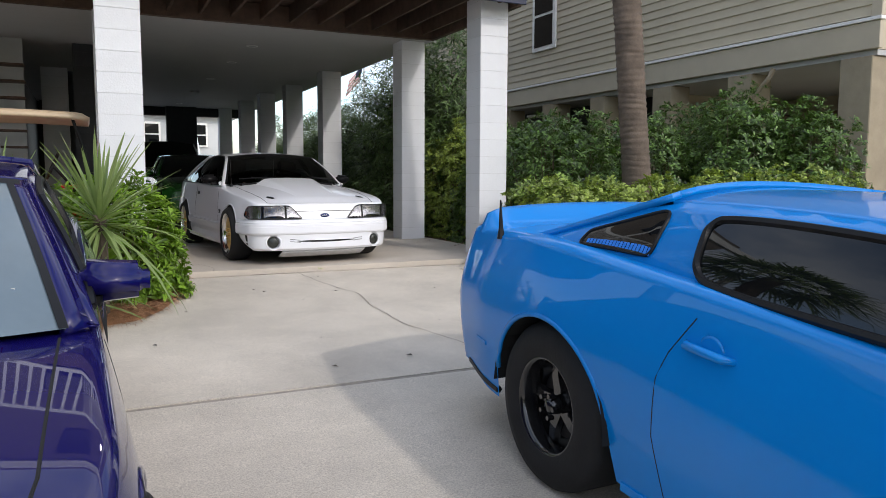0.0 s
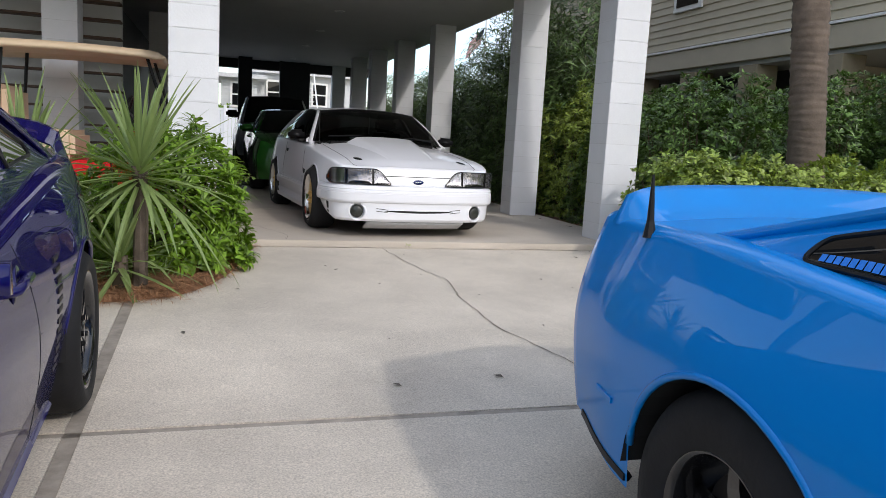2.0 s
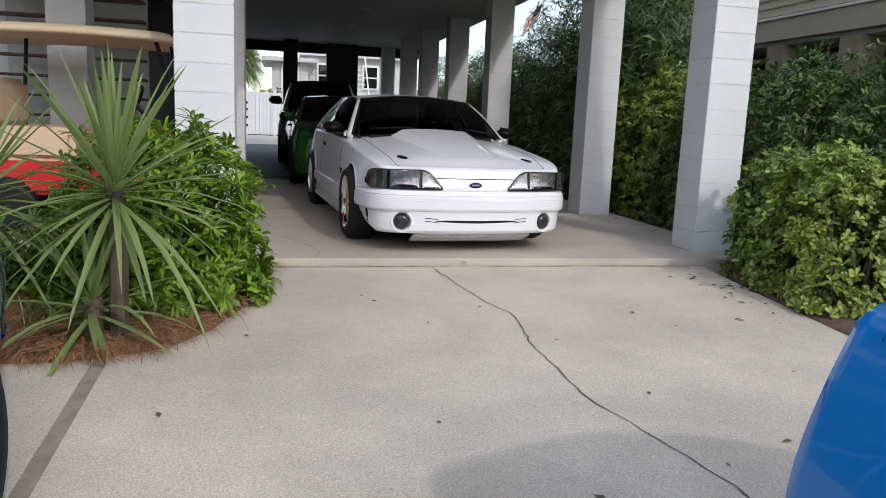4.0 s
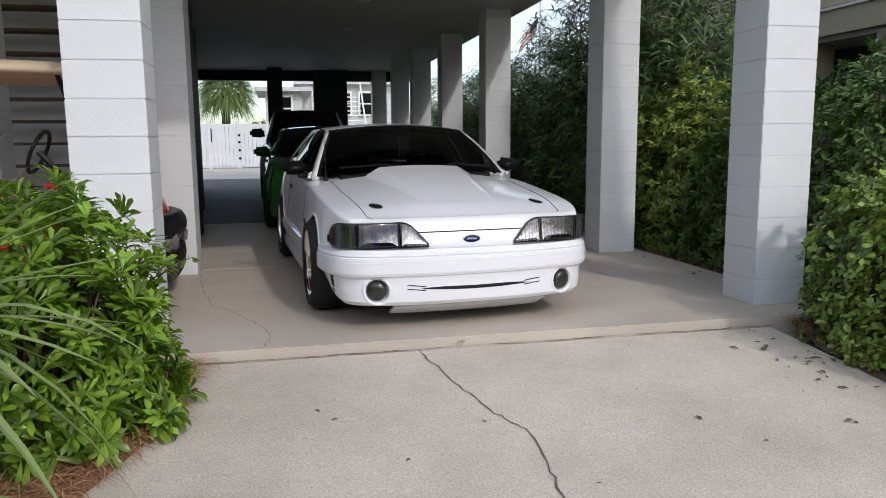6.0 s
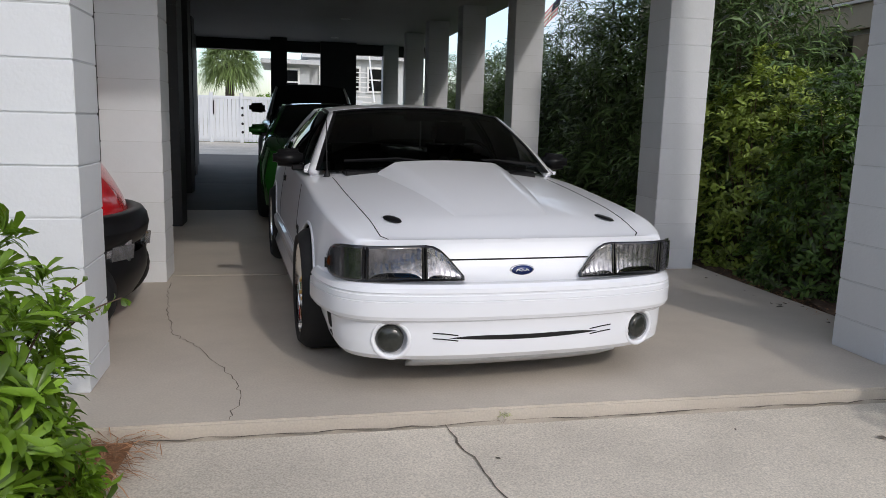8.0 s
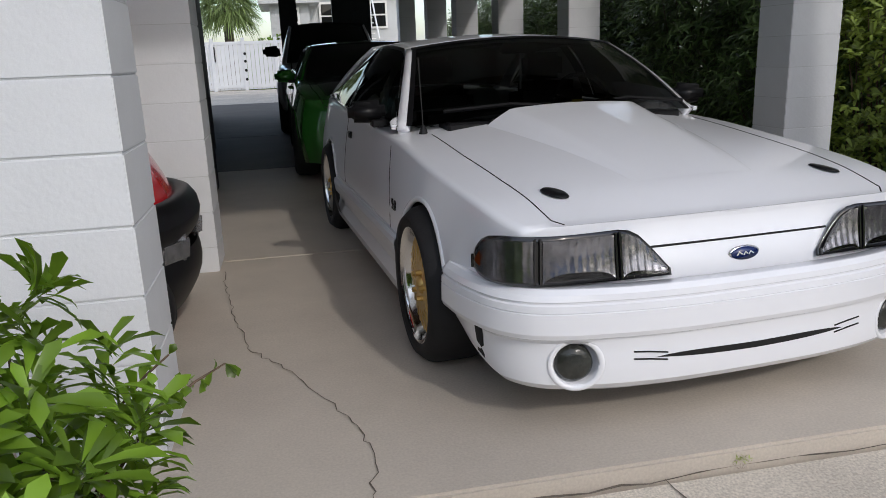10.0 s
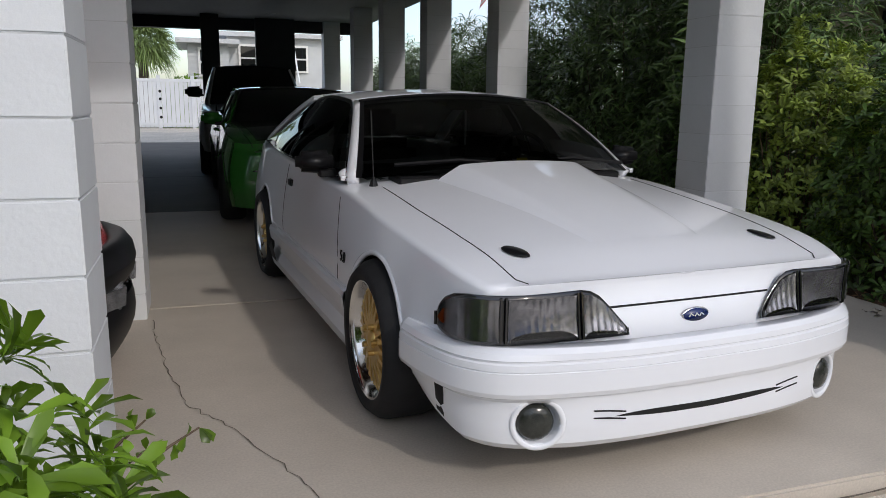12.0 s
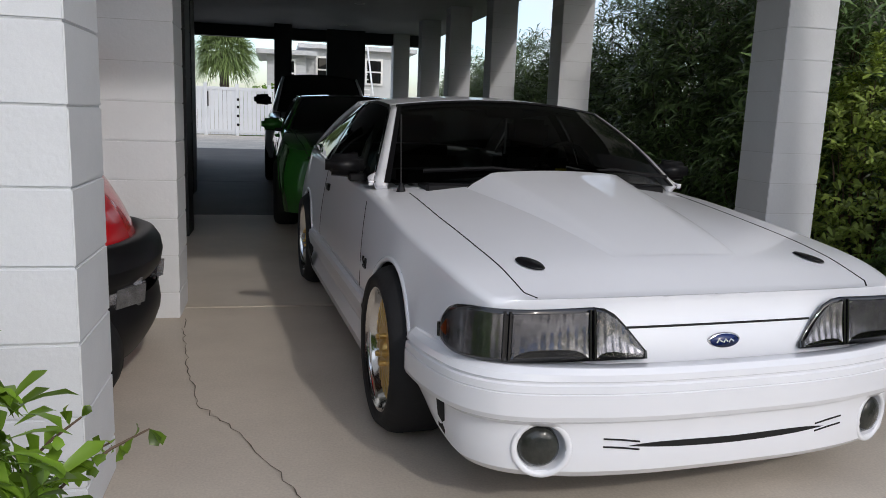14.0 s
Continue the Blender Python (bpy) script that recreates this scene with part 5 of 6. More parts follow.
def shrub(name, label, base, size, clusters, per, length, width, material, seed, lift=0.5, boxy=2.5, inner=0.35, droop=0.0, narrow=False, category="shrub", group=""):
    """A leafy shrub: whorls of leaves over a lumpy rounded body, with twigs inside."""
    rng = np.random.default_rng(seed)
    sh = empty(name, label, category, base, group)
    sx, sy, sz = size
    u = unit(rng, clusters)
    u[:, 2] = np.abs(u[:, 2]) * 1.0 - 0.12
    p = u / (np.sum(np.abs(u) ** boxy, axis=1, keepdims=True) ** (1 / boxy))
    lump = np.array([noise.noise(Vector((a * 2.3 + seed, b * 2.3, c * 2.3))) for a, b, c in p])[:, None]
    rad = (1 + 0.22 * lump) * (1 - inner * rng.random((clusters, 1)) ** 2.2)
    c = p * rad * np.array([[sx / 2, sy / 2, sz]])
    c[:, 2] = np.maximum(c[:, 2], 0.03)
    axis = u * np.array([[1 / sx, 1 / sy, 0.8 / sz]])
    axis = axis / np.linalg.norm(axis, axis=1, keepdims=True) + np.array([[0, 0, lift]]) + rng.normal(size=(clusters, 3)) * 0.35
    axis = axis / np.linalg.norm(axis, axis=1, keepdims=True)
    a = np.repeat(axis, per, axis=0)
    o = np.repeat(c, per, axis=0) + rng.normal(size=(clusters * per, 3)) * length * (0.10 if not narrow else 0.35)
    r = unit(rng, clusters * per)
    side = r - a * np.sum(r * a, axis=1, keepdims=True)
    side = side / np.linalg.norm(side, axis=1, keepdims=True)
    d = side * rng.uniform(0.8, 1.2, (clusters * per, 1)) + a * rng.uniform(0.1, 0.75, (clusters * per, 1)) - np.array([[0, 0, droop]])
    L = length * rng.uniform(0.65, 1.2, clusters * per)
    leaves_mesh("foliage", o, d, a, L, L * width, material, sh, blunt=not narrow and width > 0.2)
    # twigs from the root towards the leaf tips
    bm = bmesh.new()
    for i in range(0, clusters, max(1, clusters // 60)):
        q = c[i]
        root = (q[0] * 0.35, q[1] * 0.35, 0.0)
        m = (q[0] * 0.72 + rng.normal() * 0.03, q[1] * 0.72 + rng.normal() * 0.03, q[2] * 0.55)
        g = min(1.0, sz * 2)
        tube_bm([root, m, tuple(q * 0.93)], [0.012 * g, 0.008 * g, 0.003 * g], 4, bm)
    part("branchwork", bm, TWIG, sh)
    return sh


def blade_fan(rng, hub, axis, n, length, spread, width, verts, faces, droop=0.25):
    """One fan frond: narrow folded blades from a hub."""
    axis = axis.normalized()
    side = axis.cross(Vector((0, 0, 1)))
    side = side.normalized() if side.length > 0.05 else Vector((1, 0, 0))
    nrm = side.cross(axis)
    for k in range(n):
        t = (k / (n - 1) - 0.5) * spread
        d = axis * math.cos(t) + side * math.sin(t) + nrm * rng.gauss(0, 0.12)
        L = length * (1 - 0.25 * abs(t) / (spread / 2)) * rng.uniform(0.8, 1.1)
        w = width * rng.uniform(0.8, 1.15)
        b = len(verts)
        s = d.cross(nrm).normalized()
        for i, (q, ww) in enumerate(((0.0, 0.5), (0.3, 1.0), (0.6, 0.85), (0.85, 0.45), (1.0, 0.04))):
            c = hub + d * L * q - Vector((0, 0, 1)) * L * droop * q * q * rng.uniform(0.6, 1.4)
            verts += [tuple(c + s * w * ww * 0.5), tuple(c + nrm * w * 0.22 * ww), tuple(c - s * w * ww * 0.5)]
            if i:
                j = b + 3 * i
                faces += [(j - 3, j - 2, j + 1, j), (j - 2, j - 1, j + 2, j + 1)]


def yucca(base, stem, count, length, seed, label):
    """A rosette of stiff sword blades on a short stem with a skirt of drooping old blades."""
    rng = random.Random(seed)
    y = empty("yucca_plant", label, "yucca", base, "yuccas in the bed")
    part("stem", tube_bm([(0, 0, 0), (0.01, 0, stem * 0.5), (0, 0.01, stem)], [0.05, 0.045, 0.05], 8), TRUNK, y)
    for k in range(count):
        t = k / (count - 1)
        az = 2.39996 * k + rng.uniform(-0.2, 0.2)
        el = math.radians(88 - 125 * t ** 0.85) + rng.uniform(-0.12, 0.12)
        d = Vector((math.cos(az) * math.cos(el), math.sin(az) * math.cos(el), math.sin(el)))
        side = d.cross(Vector((0, 0, 1)))
        side = side.normalized() if side.length > 0.05 else Vector((math.cos(az + 1.57), math.sin(az + 1.57), 0))
        nrm = side.cross(d)
        L, w = length * rng.uniform(0.78, 1.1), 0.036 * rng.uniform(0.85, 1.2)
        fold = rng.uniform(0.0, 1.0) * (0.45 if t > 0.45 else 0.1)
        v, f = [], []
        for i, (q, ww) in enumerate(((0.0, 0.8), (0.25, 1.0), (0.5, 0.95), (0.75, 0.66), (0.92, 0.3), (1.0, 0.03))):
            c = Vector((0, 0, stem - 0.10 * t)) + d * (0.04 + L * q) - Vector((0, 0, 1)) * L * (fold * q ** 3 + 0.06 * q * q)
            v += [tuple(c + side * w * ww * 0.5), tuple(c - nrm * w * 0.18 * ww), tuple(c - side * w * ww * 0.5)]
            if i:
                j = 3 * i
                f += [(j - 3, j - 2, j + 1, j), (j - 2, j - 1, j + 2, j + 1)]
        mesh_ob("blade", v, f, LEAFP, y)
    return y


def palm_tree(base, height, r0, r1, crown, seed, label, lean=(0.0, 0.0), fans=26, frond=1.0):
    rng = random.Random(seed)
    t = empty("palm_tree", label, "palm tree", base, "palm trees")
    bm = bmesh.new()
    rings = int(height / 0.022)
    prof = []
    for i in range(rings + 1):
        z = height * i / rings
        r = r1 + (r0 - r1) * math.exp(-z * 2.2) + (0.012 if i % 3 == 0 else 0.004 * (i % 3)) + rng.uniform(-0.004, 0.004)
        prof.append((r, z))
    cut = next((i for i, q in enumerate(prof) if q[1] > height * 0.66), len(prof) - 1) if not crown else len(prof) - 1
    lathe_bm(prof[:cut + 1], 18, "Z", bm)
    upper = bmesh.new()
    if not crown:
        lathe_bm([(q[0] + 0.012 * (i % 2) + rng.uniform(0, 0.012), q[1]) for i, q in enumerate(prof[cut:])], 18, "Z", upper)
    for q in list(bm.verts) + list(upper.verts):
        k = q.co.z / height
        q.co.x += lean[0] * k + rng.uniform(-0.004, 0.004)
        q.co.y += lean[1] * k + rng.uniform(-0.004, 0.004)
        q.co.z += rng.uniform(-0.006, 0.006) + 0.012 * math.sin(3 * math.atan2(q.co.y, q.co.x) + q.co.z * 9)
    part("trunk", bm, TRUNK, t, "", True)
    if crown:
        upper.free()
    else:
        part("fibrous_trunk", upper, FIBRE, t, "orange-brown fibrous upper trunk")
    if crown:
        top = Vector((lean[0], lean[1], height))
        v, f = [], []
        sv = bmesh.new()
        for i in range(fans):
            a = 2.4 * i
            el = 1.2 - 1.9 * i / fans
            d = Vector((math.cos(a) * math.cos(el), math.sin(a) * math.cos(el), math.sin(el)))
            hub = top + d * 0.75 * frond
            tube_bm([tuple(top), tuple(top + d * 0.4 * frond + Vector((0, 0, 0.05))), tuple(hub)], [0.025, 0.018, 0.012], 5, sv)
            blade_fan(rng, hub, d, 26, 1.0 * frond, 3.0, 0.055 * frond, v, f, 0.5)
        part("leaf_stalk", sv, LEAFP, t)
        mesh_ob("crown", v, f, LEAFP, t)
    return t


def straw(name, label, points, count, seed, material, zf, length=0.16):
    """Loose needles scattered over a bed given by its outline's fan of triangles."""
    rng = np.random.default_rng(seed)
    tri = np.array(points)
    k = rng.integers(0, len(tri), count)
    a, b = rng.random((2, count))
    flip = a + b > 1
    a[flip], b[flip] = 1 - a[flip], 1 - b[flip]
    p = tri[k, 0] + (tri[k, 1] - tri[k, 0]) * a[:, None] + (tri[k, 2] - tri[k, 0]) * b[:, None]
    z = np.array([zf(x, y) for x, y in p]) + rng.uniform(0.0, 0.03, count)
    ang = rng.uniform(0, 2 * math.pi, count)
    d = np.stack([np.cos(ang), np.sin(ang), rng.normal(size=count) * 0.12], axis=1)
    o = np.column_stack([p, z])
    ob = leaves_mesh(name, o, d, np.tile([[0, 0, 1.0]], (count, 1)) + rng.normal(size=(count, 3)) * 0.2, length * rng.uniform(0.5, 1.3, count), np.full(count, 0.0045), material, None, "", 0.2)
    return tagged(ob, label, "mulch", kind="stuff")


def bed(name, outline, height, material, label):
    """A mounded bed over an outline, crown in the middle."""
    bm = bmesh.new()
    n = len(outline)
    cx, cy = sum(p[0] for p in outline) / n, sum(p[1] for p in outline) / n
    rings = []
    for k, h in ((1.0, 0.004), (0.93, 0.4), (0.75, 0.8), (0.4, 1.0)):
        ring = []
        for x, y in outline:
            X, Y = cx + (x - cx) * k, cy + (y - cy) * k
            ring.append(bm.verts.new((X, Y, gz(Y) + 0.004 + h * height * (1 + 0.5 * noise.noise(Vector((X * 4, Y * 4, 0))) * (h > 0.1)))))
        rings.append(ring)
    for a, b in zip(rings, rings[1:]):
        for i in range(n):
            bm.faces.new((a[i], a[(i + 1) % n], b[(i + 1) % n], b[i]))
    bm.faces.new(rings[-1])
    return tagged(part(name, bm, material, None, "", True), label, "bed", kind="structure")


def subdivided(outline, k=5):
    out = []
    for i, p in enumerate(outline):
        q = outline[(i + 1) % len(outline)]
        out += [(p[0] + (q[0] - p[0]) * j / k, p[1] + (q[1] - p[1]) * j / k) for j in range(k)]
    return out


YX, YY, YZ = 0.61, 7.34, 0.68
LEFT_BED = [(-3.2, 7.16), (0.2, 7.10), (0.55, 7.13), (0.85, 7.25), (1.05, 7.52), (1.20, 7.9), (1.28, 8.3), (1.33, 8.86), (-3.2, 8.86)]
RIGHT_BED = [(4.87, 6.2), (4.83, 8.0), (4.86, 8.4), (5.08, 9.0), (5.47, 9.12), (5.48, 28.0), (10.2, 28.0), (10.2, 6.2)]


def vine():
    """Thin arching sprigs with small lobed leaves, rooted in the shrub."""
    rng = np.random.default_rng(17)
    vn = empty("trailing_vine", "thin vine sprigs with small lobed leaves by the column", "vine", (1.0, 8.4, gz(8.4)))
    o, d = [], []
    for tip in ((0.36, 0.22, 0.66), (0.27, 0.10, 0.74), (0.27, 0.30, 0.60)):
        a, b = np.array((0.0, 0.0, 0.25)), np.array(tip)
        pts = [tuple(a + (b - a) * t + np.array((0, 0, 0.10 * math.sin(t * math.pi)))) for t in np.linspace(0, 1, 7)]
        part("sprig", tube_bm(pts, [0.005, 0.005, 0.004, 0.004, 0.003, 0.003, 0.002], 5), TWIG, vn)
        for t in np.linspace(0.45, 1.0, 9):
            p = a + (b - a) * t + np.array((0, 0, 0.10 * math.sin(t * math.pi)))
            for k in range(2):
                o.append(p)
                d.append(rng.normal(size=3) + np.array((0.2, -0.2, -0.2)))
    n = len(o)
    L = rng.uniform(0.022, 0.042, n)
    leaves_mesh("foliage", o, d, np.tile([[0, 0, 1.0]], (n, 1)) + rng.normal(size=(n, 3)) * 0.4, L, L * 0.62, LEAFB, vn, "", 0.2, True)


def build_plants():
    bed("planting_bed", subdivided(LEFT_BED), 0.06, MULCH, "bed of brown pine straw beside the driveway")
    bed("planting_bed", subdivided(RIGHT_BED), 0.05, BARK, "bed of dark leaf litter along the carport")
    c = (-0.2, 8.0)
    tri = [(c, LEFT_BED[i], LEFT_BED[i + 1]) for i in range(1, 7)]
    straw("pine_straw", "scattered brown pine needles on the bed", tri, 9000, 4, STRAW, lambda x, y: gz(y) + 0.03)
    straw("pine_straw", "loose pine needles spilled on the concrete edge", [((0.3, 7.05), (0.9, 7.1), (0.7, 7.3)), ((0.9, 7.1), (1.4, 8.3), (1.1, 8.0)), ((1.2, 8.2), (1.45, 8.85), (1.2, 8.85))], 260, 5, STRAW, lambda x, y: gz(y) + 0.006, 0.1)
    bx = [((5.1, 9.05), (5.6, 9.2), (5.55, 11.6)), ((5.5, 9.2), (6.0, 12), (5.5, 16)), ((4.85, 8.0), (5.2, 8.4), (5.0, 9.0))]
    straw("leaf_litter", "dry brown litter under the hedge", bx, 2500, 6, STRAW, lambda x, y: gz(y) + 0.03, 0.07)
    # bright shrub at the corner of the left bed
    shrub("pittosporum_shrub", "bright green pittosporum shrub with whorled glossy leaves", (0.69, 8.16, gz(8.1) + 0.06), (1.26, 1.02, 0.98), 760, 13, 0.10, 0.25, LEAFB, 11, 0.6, 2.4, 0.45)
    shrub("pittosporum_shrub", "upright green shrub sprigs against the white column", (0.94, 8.42, gz(8.4)), (0.46, 0.42, 1.04), 90, 12, 0.10, 0.24, LEAFB, 13, 0.9, 2.0, 0.55)
    shrub("pittosporum_shrub", "dense green shrub behind the yuccas in the bed", (-0.5, 8.35, gz(8.3)), (1.3, 0.8, 0.36), 300, 10, 0.10, 0.33, LEAFD, 12, 0.6, 2.4, 0.4)
    vine()
    shrub("bed_grass", "strappy green grass tufts in the pine straw", (0.25, 7.55, gz(7.5)), (1.3, 0.4, 0.06), 34, 7, 0.22, 0.05, LEAFP, 14, 1.2, 2.0, 0.6, -0.4, category="grass")
    yucca((YX, YY, gz(YY) + 0.03), YZ - gz(YY) - 0.03, 84, 0.72, 21, "green yucca with stiff sword leaves in pine straw")
    yucca((YX - 0.12, YY - 0.02, gz(YY) + 0.03), 0.22, 34, 0.55, 23, "low green yucca at the foot of a taller one")
    yucca((YX - 0.75, YY + 0.35, gz(YY + 0.35)), 0.72, 60, 0.72, 24, "green yucca beside the golf cart")
    # clipped hedge beside the column
    for i, (x, y, sx, sy, sz) in enumerate(((5.38, 7.85, 1.0, 0.95, 1.06), (6.1, 7.62, 1.1, 0.9, 1.10), (6.95, 7.45, 1.1, 0.9, 1.11), (7.8, 7.3, 1.1, 0.9, 1.12), (8.5, 7.2, 1.0, 0.9, 1.13))):
        shrub("hedge_shrub", "clipped yellow-green hedge shrub beside the driveway", (x, y, gz(y)), (sx, sy, sz), 1000, 9, 0.058, 0.46, LEAFY, 30 + i, 0.7, 4.5, 0.25, group="clipped hedge")
    shrub("hedge_shrub", "rounded hedge shrub with small oval leaves beside the column", (5.48, 8.32, gz(8.3)), (1.2, 1.1, 1.04), 1000, 9, 0.06, 0.5, LEAFM, 36, 0.6, 3.2, 0.3, group="clipped hedge")
    for i, (x, y, sx, sy, sz, m) in enumerate(((6.25, 9.35, 1.6, 1.8, 1.78, LEAFD), (7.6, 9.3, 1.7, 1.8, 1.80, LEAFD), (9.0, 8.9, 1.9, 1.9, 2.15, LEAFD), (6.35, 11.0, 1.5, 1.7, 1.65, LEAFD), (7.7, 11.0, 1.8, 2.0, 1.9, LEAFD), (9.2, 10.8, 1.8, 2.2, 2.0, LEAFD), (6.35, 12.3, 1.5, 1.6, 1.75, LEAFY), (6.5, 13.6, 1.5, 1.6, 1.8, LEAFD), (8.2, 13.4, 1.9, 2.2, 2.0, LEAFD), (8.5, 8.35, 1.6, 1.3, 1.95, LEAFD), (9.35, 8.0, 1.4, 1.5, 2.0, LEAFD), (9.7, 10.0, 1.5, 2.2, 2.15, LEAFD))):
        shrub("pittosporum_shrub", "tall dark green hedge shrub under the neighbouring house", (x, y, gz(y)), (sx, sy, sz), 1700, 11, 0.078, 0.32, m, 50 + i, 0.6, 2.8, 0.4, group="tall hedge")
    # oleanders behind the columns
    for i, (x, y, sx, sy, sz) in enumerate(((6.7, 13.5, 2.1, 2.3, 3.7), (6.5, 15.2, 2.1, 2.2, 3.6), (6.5, 17.1, 2.0, 2.3, 3.0), (6.4, 19.3, 2.0, 2.4, 2.7), (6.3, 21.8, 2.0, 2.6, 2.6), (6.1, 24.6, 2.0, 2.8, 2.5))):
        shrub("oleander_bush", "tall oleander bush with long narrow dark leaves", (x, y, gz(y)), (sx, sy, sz), 1900, 9, 0.21, 0.13, LEAFO, 70 + i, 0.9, 2.2, 0.5, 0.15, True, group="oleanders")
    palm_tree((6.68, 8.15, gz(8.15)), 5.2, 0.24, 0.155, False, 91, "tall palm with ringed brown trunk in the hedge", (-0.55, 0.0))
    palm_tree((-1.1, 47.0, -0.1), 4.0, 0.30, 0.22, True, 92, "sabal palm with a full crown beyond the fence", (0.1, 0.0), 60, 1.15)
    palm_tree((-2.9, 7.8, gz(7.8)), 4.9, 0.2, 0.16, True, 93, "sabal palm beside the deck, mirrored in car glass", (0.15, 0.0), 26, 1.1)


# ---- neighbouring house ----
def neighbour():
    X = 10.5
    h = empty("neighbour_house", "tan lap-sided neighbouring house raised on square piers", "house", (0, 0, 0))
    y0, y1 = 7.85, 23.7
    part("wall", box_bm(X + 0.05, X + 9, y0 + 0.05, y1, 2.78, 9.0), SIDING, h)
    bd = None
    for k in range(34):
        z = 3.24 + k * 0.155
        if bd is None:
            bm = bmesh.new()
            p = [(X + 0.045, z), (X - 0.012, z), (X + 0.008, z + 0.162), (X + 0.045, z + 0.162)]
            ra = [bm.verts.new((x, y0, zz)) for x, zz in p]
            rb = [bm.verts.new((x, y1, zz)) for x, zz in p]
            for i in range(4):
                bm.faces.new((ra[i], ra[(i + 1) % 4], rb[(i + 1) % 4], rb[i]))
            bm.faces.new(ra), bm.faces.new(rb)
            bd = part("siding_board", bm, SIDING, h)
            first = bd
        else:
            o = new("siding_board", first.data)
            o.parent, o.location = h, (0, 0, k * 0.155)
    part("band_board", box_bm(X - 0.03, X + 0.05, y0 - 0.02, y1, 2.78, 3.16, 0.008), TRIMTAN, h)
    part("drip_trim", box_bm(X - 0.06, X + 0.05, y0 - 0.05, y1, 3.165, 3.215, 0.006), WHITE, h, "white drip moulding")
    part("corner_board", box_bm(X - 0.04, X + 0.12, y0 - 0.04, y0 + 0.12, 3.22, 9.0, 0.006), TRIMTAN, h)
    part("soffit", box_bm(X + 0.06, X + 9, y0 + 0.06, y1, 2.70, 2.775), CEIL, h)
    for i, y in enumerate((7.95, 10.07, 11.95, 13.95, 15.85, 17.9, 20.2)):
        part("pier", box_bm(X + 0.02, X + 0.50, y, y + 0.5, -0.1, 2.70, 0.012), PIER, h, "tan stucco pier")
    # Black sheet paints the shade behind the piers; no screen stands there.
    part("back_panel", box_bm(X + 1.0, X + 1.2, 13.0, y1, -0.1, 2.69), BLACKPAINT, h, "black sheet for the shade under the house")
    part("back_panel", box_bm(X + 4.2, X + 4.4, y0 + 0.3, 12.99, -0.1, 2.69), TRIMTAN, h, "tan wall under the house")
    part("side_wall", box_bm(X + 1.21, X + 4.19, 12.9, 12.98, -0.1, 2.69), TRIMTAN, h)
    # Dark timber colour puts the shade into the inner piers.
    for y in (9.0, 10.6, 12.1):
        part("inner_pier", box_bm(X + 3.3, X + 3.8, y, y + 0.5, -0.1, 2.3, 0.01), DARKWOOD, h, "pier coloured dark for the shade under the house")
    part("downpipe", tube_bm([(X + 0.02, 9.62, 2.72), (X + 0.0, 9.68, 2.58), (X + 0.02, 9.98, 2.32), (X + 0.03, 10.02, 2.1), (X + 0.03, 10.02, -0.05)], 0.04, 8), PIER, h)
    win = new("window")
    win.parent = h
    wy0, wy1, wz0, wz1 = 15.75, 16.75, 3.98, 5.65
    part("window_frame", box_bm(X - 0.05, X + 0.0, wy0, wy1, wz0, wz1, 0.01), WHITE, win)
    for z0, z1 in ((wz0 + 0.1, (wz0 + wz1) / 2 - 0.03), ((wz0 + wz1) / 2 + 0.03, wz1 - 0.1)):
        part("pane", box_bm(X - 0.06, X - 0.03, wy0 + 0.12, wy1 - 0.12, z0, z1), TINT, win)
    # stairs and rail under the house
    st = new("stair")
    st.parent = h
    for k in range(7):
        part("tread", box_bm(X + 0.3, X + 1.4, 17.2 + 0.28 * k, 17.5 + 0.28 * k, 2.5 - 0.19 * k, 2.55 - 0.19 * k), WHITE, st)
    for k in range(9):
        part("baluster", box_bm(X + 0.25, X + 0.28, 18.8 + 0.14 * k, 18.84 + 0.14 * k, 1.5, 2.4), WHITE, st)
    part("rail", box_bm(X + 0.23, X + 0.30, 18.7, 20.1, 2.4, 2.46), WHITE, st)
    return h


